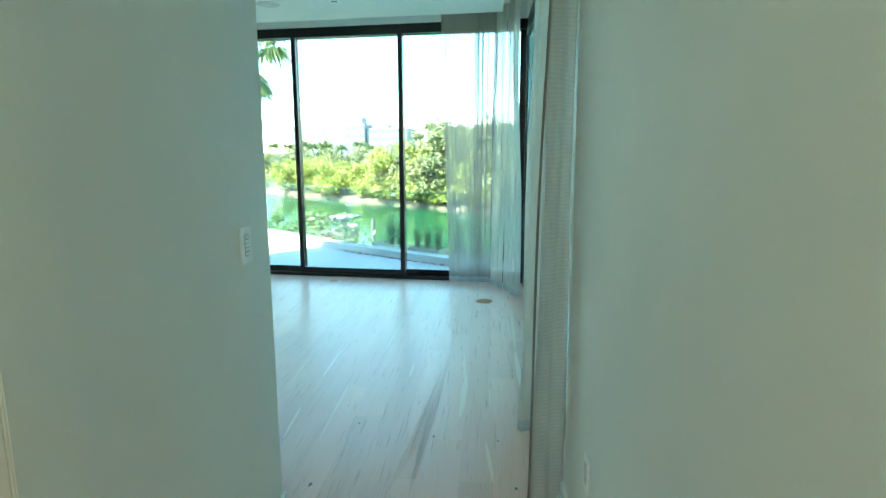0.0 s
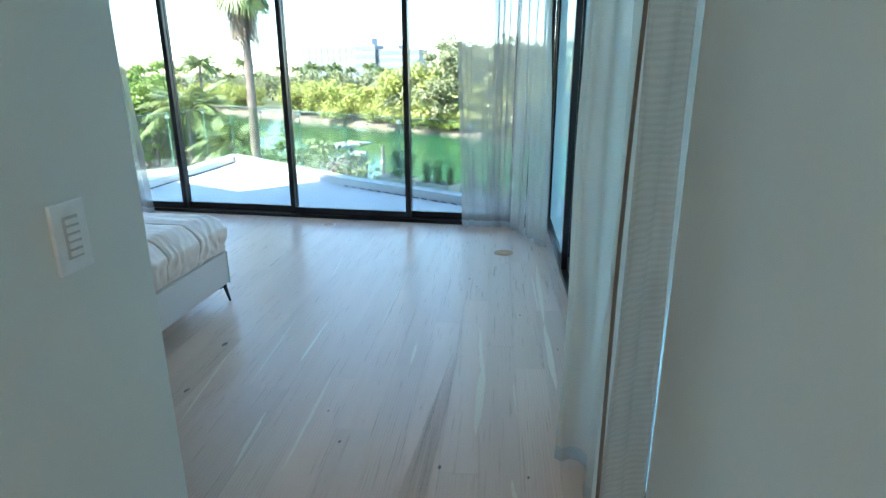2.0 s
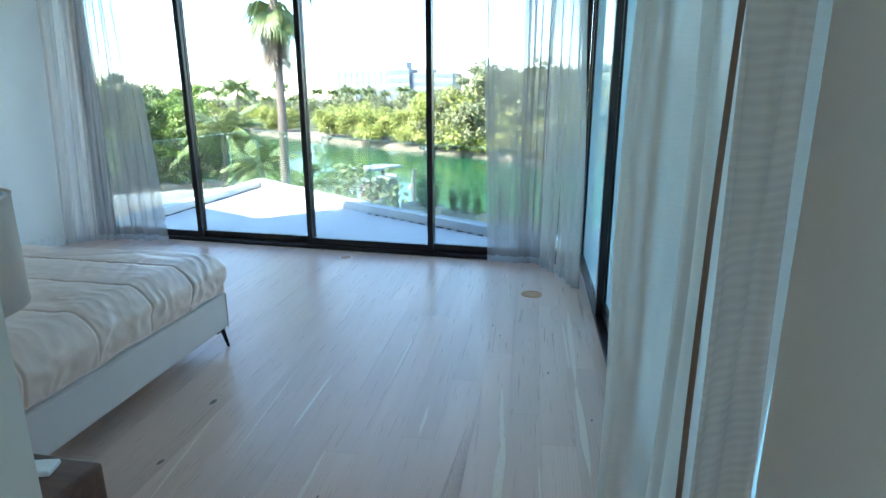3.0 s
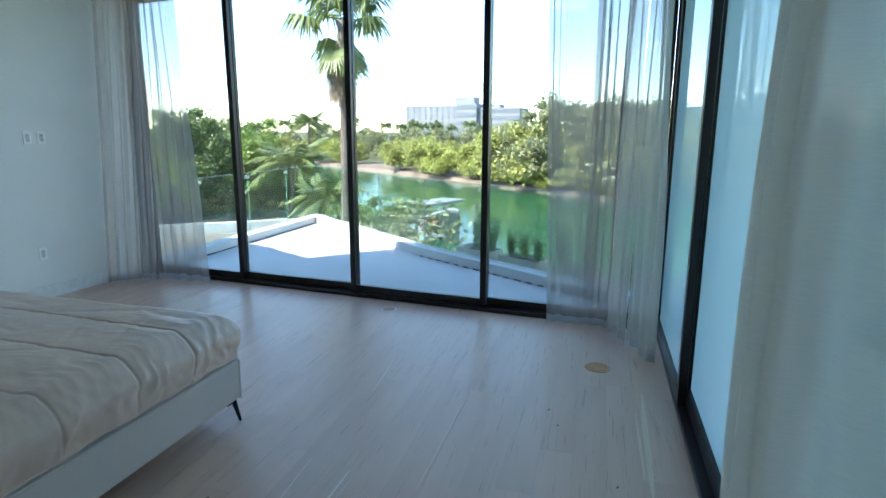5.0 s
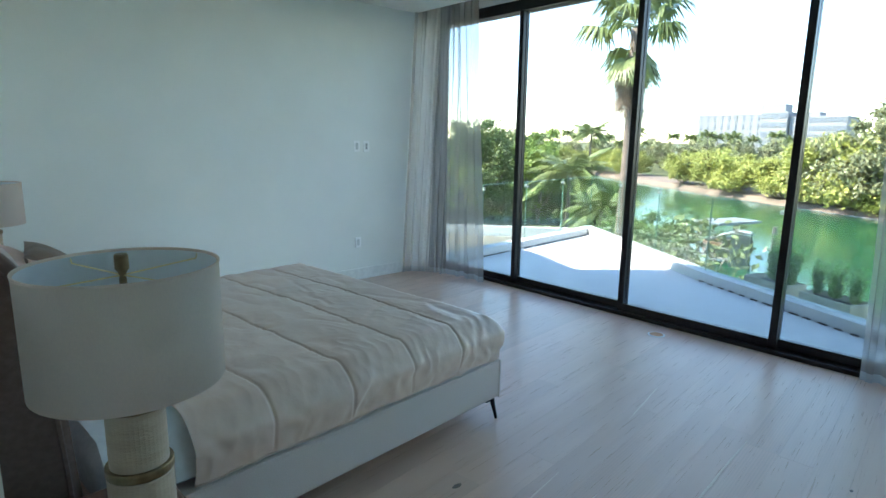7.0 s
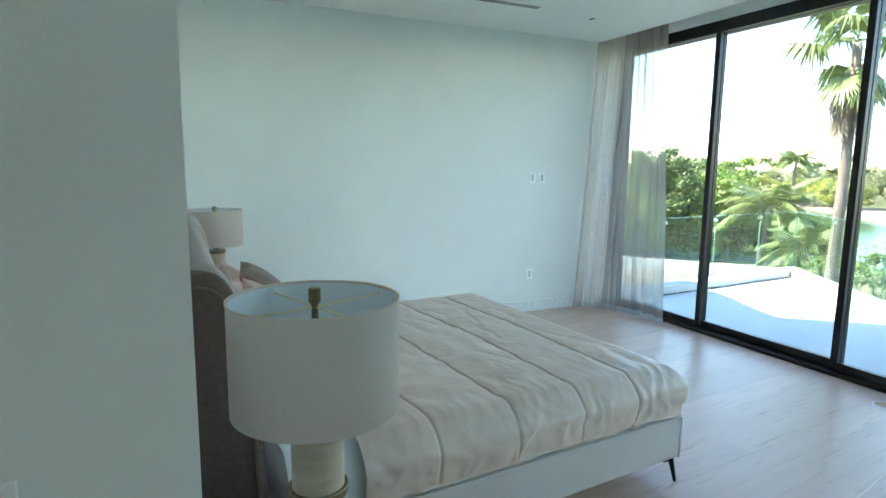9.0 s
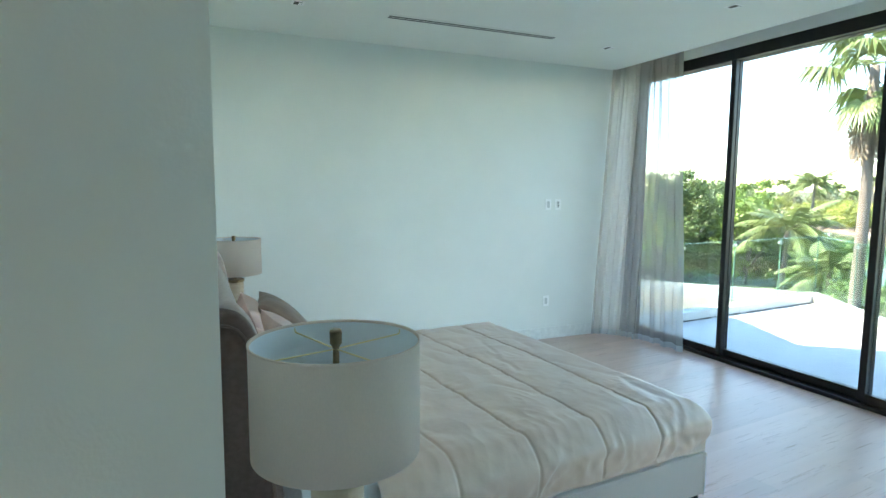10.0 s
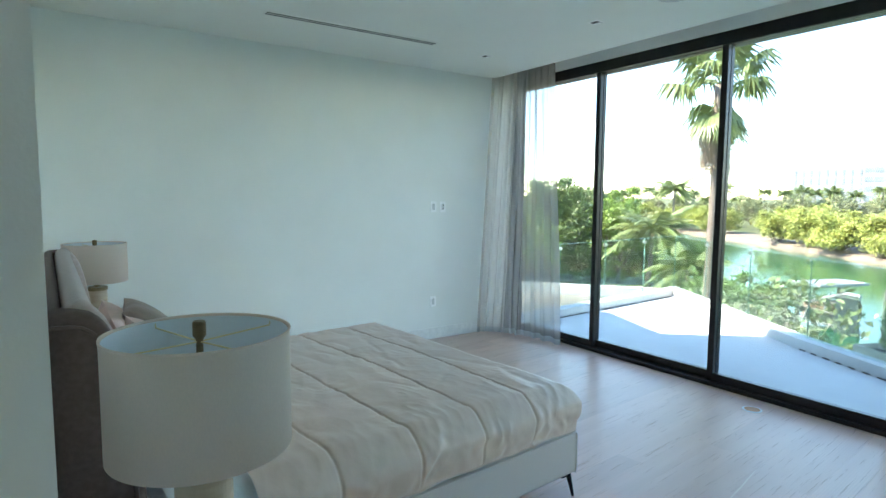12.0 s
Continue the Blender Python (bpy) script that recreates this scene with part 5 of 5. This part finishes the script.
rp = wall_plate((W(1.47)[0], 1.47, 0.48), "white power outlet low on the passage wall", -90 + 5.7, [("panel", 0, 0, 0.034, 0.068)])

cap1 = thing("floor_outlet", (-1.775, 6.09, 0.0), "white oval floor outlet cover set in the oak floor", "floor outlet")
part("rim", lathe_bm([(0.070, -0.001), (0.070, 0.002), (0.062, 0.003)], 40), M_TRIM, cap1)
part("lid", lathe_bm([(0.055, 0.003), (0.055, 0.0038), (0.050, 0.004)], 40), M_COPPER, cap1)
cap2 = thing("floor_outlet", (0.115, 5.44, 0.0), "round oak-coloured floor outlet cover", "floor outlet")
part("rim", lathe_bm([(0.085, -0.001), (0.085, 0.003), (0.080, 0.004)], 40), M_COPPER, cap2)
part("seam", lathe_bm([(0.060, 0.004), (0.060, 0.0046), (0.057, 0.0046), (0.057, 0.004)], 40, close=True), M_BRASS, cap2)

for x, y in ((-4.15, 5.32), (-2.78, 5.34), (-1.38, 5.34), (-0.06, 5.40), (-4.03, 2.42), (-1.38, 2.42)):
    t = thing("downlight", (x, y, Z_CEIL), "small square white recessed downlight in the ceiling", "downlight", "recessed downlights")
    fr = box_bm((-0.048, -0.048, -0.004), (0.048, 0.048, 0.0), 0.001)
    part("trim", fr, M_PLATE, t)
    part("aperture", box_bm((-0.030, -0.030, -0.0065), (0.030, 0.030, -0.004)), M_DARKHOLE, t)
    part("lens", box_bm((-0.030, 0.004, -0.0085), (0.030, 0.028, -0.0065)), M_PLATE, t)
sp = thing("ceiling_speaker", (-2.07, 5.32, Z_CEIL), "round white ceiling speaker grille", "speaker")
part("grille", lathe_bm([(0.115, 0.0), (0.115, -0.004), (0.110, -0.006), (0.105, -0.006)], 48), M_SPEAKER, sp)
slot = thing("air_slot", (-4.065, 3.885, Z_CEIL), "long white linear air diffuser with two dark slots", "air vent")
part("flange", box_bm((-0.052, -0.775, -0.004), (0.052, 0.775, 0.0), 0.001), M_CEIL, slot)
for x in (-0.020, 0.020):
    part("slot", box_bm((x - 0.008, -0.765, -0.0065), (x + 0.008, 0.765, -0.004)), M_DARKHOLE, slot)


# ---- oak floor planks ----
rp_ = random.Random(21)
PLANK_W = 0.160
plank_cache = {}


def plank_mesh(length):
    key = round(length, 1)
    if key not in plank_cache:
        g, L_ = 0.00015, key
        bm = box_bm((-PLANK_W / 2 + g, -L_ / 2 + g, -0.02), (PLANK_W / 2 - g, L_ / 2 - g, 0.0))
        top_edges = [e for e in bm.edges if all(v.co.z > -0.001 for v in e.verts)]
        bmesh.ops.bevel(bm, geom=top_edges, offset=0.0004, segments=1, affect="EDGES")
        me = bpy.data.meshes.new("plank")
        bm.to_mesh(me)
        bm.free()
        me.materials.append(M_OAK)
        plank_cache[key] = me
    return plank_cache[key], key


planks = tagged(new("oak_floor"), "pale limed oak plank floor with knots and sapwood streaks", "floor", kind="structure")
PLANK_TURN = math.atan(0.10)
for col in range(-31, 11):
    x4 = -0.578 + PLANK_W * 1.005 * col                 # where the plank's middle line crosses y = 4
    line = lambda y, c=x4: c - 0.10 * (y - 4.0)
    y_lo = -3.0 if line(1.6) > X_HALL - 0.1 else B(line(1.6))[1] - 0.03
    y_hi = min(6.395, 4.0 + (x4 + 5.06) / 0.10)
    if y_hi - y_lo < 0.2 or line(3.0) > x_right(3.0) + 0.12:
        continue
    y = {0: -4.09, 5: -3.875}.get(col, y_lo - rp_.choice([0.0, 0.3, 0.6, 0.9, 1.2]))
    while y < y_hi:
        L0 = {0: 1.8, 5: 1.5}.get(col, rp_.choice([1.2, 1.5, 1.8, 2.1, 2.2]))
        if y_hi - y - L0 < 0.35:
            L0 = y_hi - y + 0.01
        a, b = max(y, y_lo), min(y + L0, y_hi)
        if b - a > 0.05:
            me, ln = plank_mesh(max(0.1, round(b - a, 1)))
            o = new("plank", me)
            o.parent = planks
            o.location = (line((a + b) / 2), (a + b) / 2, 0)
            o.rotation_euler = (0, 0, PLANK_TURN)
            o.scale = (1, (b - a) / ln * 1.00499, 1)
        y += L0

# sapwood streaks, knots and one cathedral figure that stand out in the boards
def floor_strip(points, widths, lift=0.0005):
    """A thin tapered strip along a plan line, flush on the boards."""
    verts = []
    pts = [Vector(p) for p in points]
    for i, p in enumerate(pts):
        d = (pts[min(i + 1, len(pts) - 1)] - pts[max(i - 1, 0)]).normalized()
        n = Vector((-d.y, d.x)) * widths[i] / 2
        verts += [(p.x - n.x, p.y - n.y, lift), (p.x + n.x, p.y + n.y, lift)]
    return verts, [(2 * i, 2 * i + 1, 2 * i + 3, 2 * i + 2) for i in range(len(pts) - 1)]


rs_ = random.Random(6)
for order, (x0, y0, x1, y1, wide) in enumerate(((0.409, 5.14, 0.505, 3.99, 0.030), (0.505, 3.97, 0.588, 3.20, 0.034), (0.115, 3.86, 0.215, 3.22, 0.022), (0.200, 3.40, 0.246, 2.75, 0.040),
                             (-0.559, 3.106, -0.475, 2.38, 0.016), (-0.737, 2.75, -0.67, 2.36, 0.018), (-1.227, 3.27, -1.08, 2.60, 0.012), (-0.214, 3.585, -0.190, 3.32, 0.016),
                             (-1.068, 3.81, -0.932, 2.95, 0.009), (0.371, 3.23, 0.411, 2.92, 0.008), (0.423, 2.50, 0.496, 2.13, 0.022), (-0.583, 4.83, -0.490, 3.75, 0.012),
                             (-1.243, 5.11, -1.13, 4.56, 0.009), (0.384, 4.87, 0.459, 4.20, 0.014))):
    steps = [k / 8 for k in range(9)]
    part("sapwood_streak", floor_strip([(x0 + (x1 - x0) * k + rs_.uniform(-0.002, 0.002), y0 + (y1 - y0) * k) for k in steps],
                                       [max(0.0015, wide * math.sin(math.pi * min(1.0, 0.03 + k * 0.97)) ** 0.6 * rs_.uniform(0.85, 1.1)) for k in steps], 0.0005 + 0.0001 * order), M_SAP, planks)
for x0, y0, size in ((-1.309, 3.352, 0.020), (-1.214, 2.853, 0.015), (-0.318, 2.602, 0.009), (-0.454, 2.815, 0.006), (0.347, 4.092, 0.009), (0.0, 4.555, 0.008),
                     (0.590, 3.646, 0.008), (-0.349, 1.971, 0.013), (0.134, 2.521, 0.010), (0.486, 2.525, 0.007), (0.604, 2.10, 0.010), (-0.079, 4.718, 0.010)):
    spin = rs_.uniform(0, 3)
    rim = [(x0 + size * math.cos(a) * rs_.uniform(0.55, 0.8), y0 + size * 1.5 * math.sin(a) * rs_.uniform(0.7, 1.1), 0.0022) for a in [spin + k * math.pi / 5 for k in range(10)]]
    part("knot", (rim, [tuple(range(10))]), M_KNOT, planks)
for k in range(9):
    reach, half_w = 1.55 - 0.13 * k, 0.050 - 0.0052 * k
    arc = []
    for j in range(17):
        u = -1 + 2 * j / 16
        arc.append((0.075 - 0.05 * (1 - u * u) + half_w * u + 0.003 * math.sin(9 * u + k), 1.95 + 0.05 * k + reach * (1 - abs(u) ** 2.6)))
    part("grain_line", floor_strip(arc, [0.0022] * 17, 0.0024 + 0.0001 * k), M_GRAINLINE, planks)
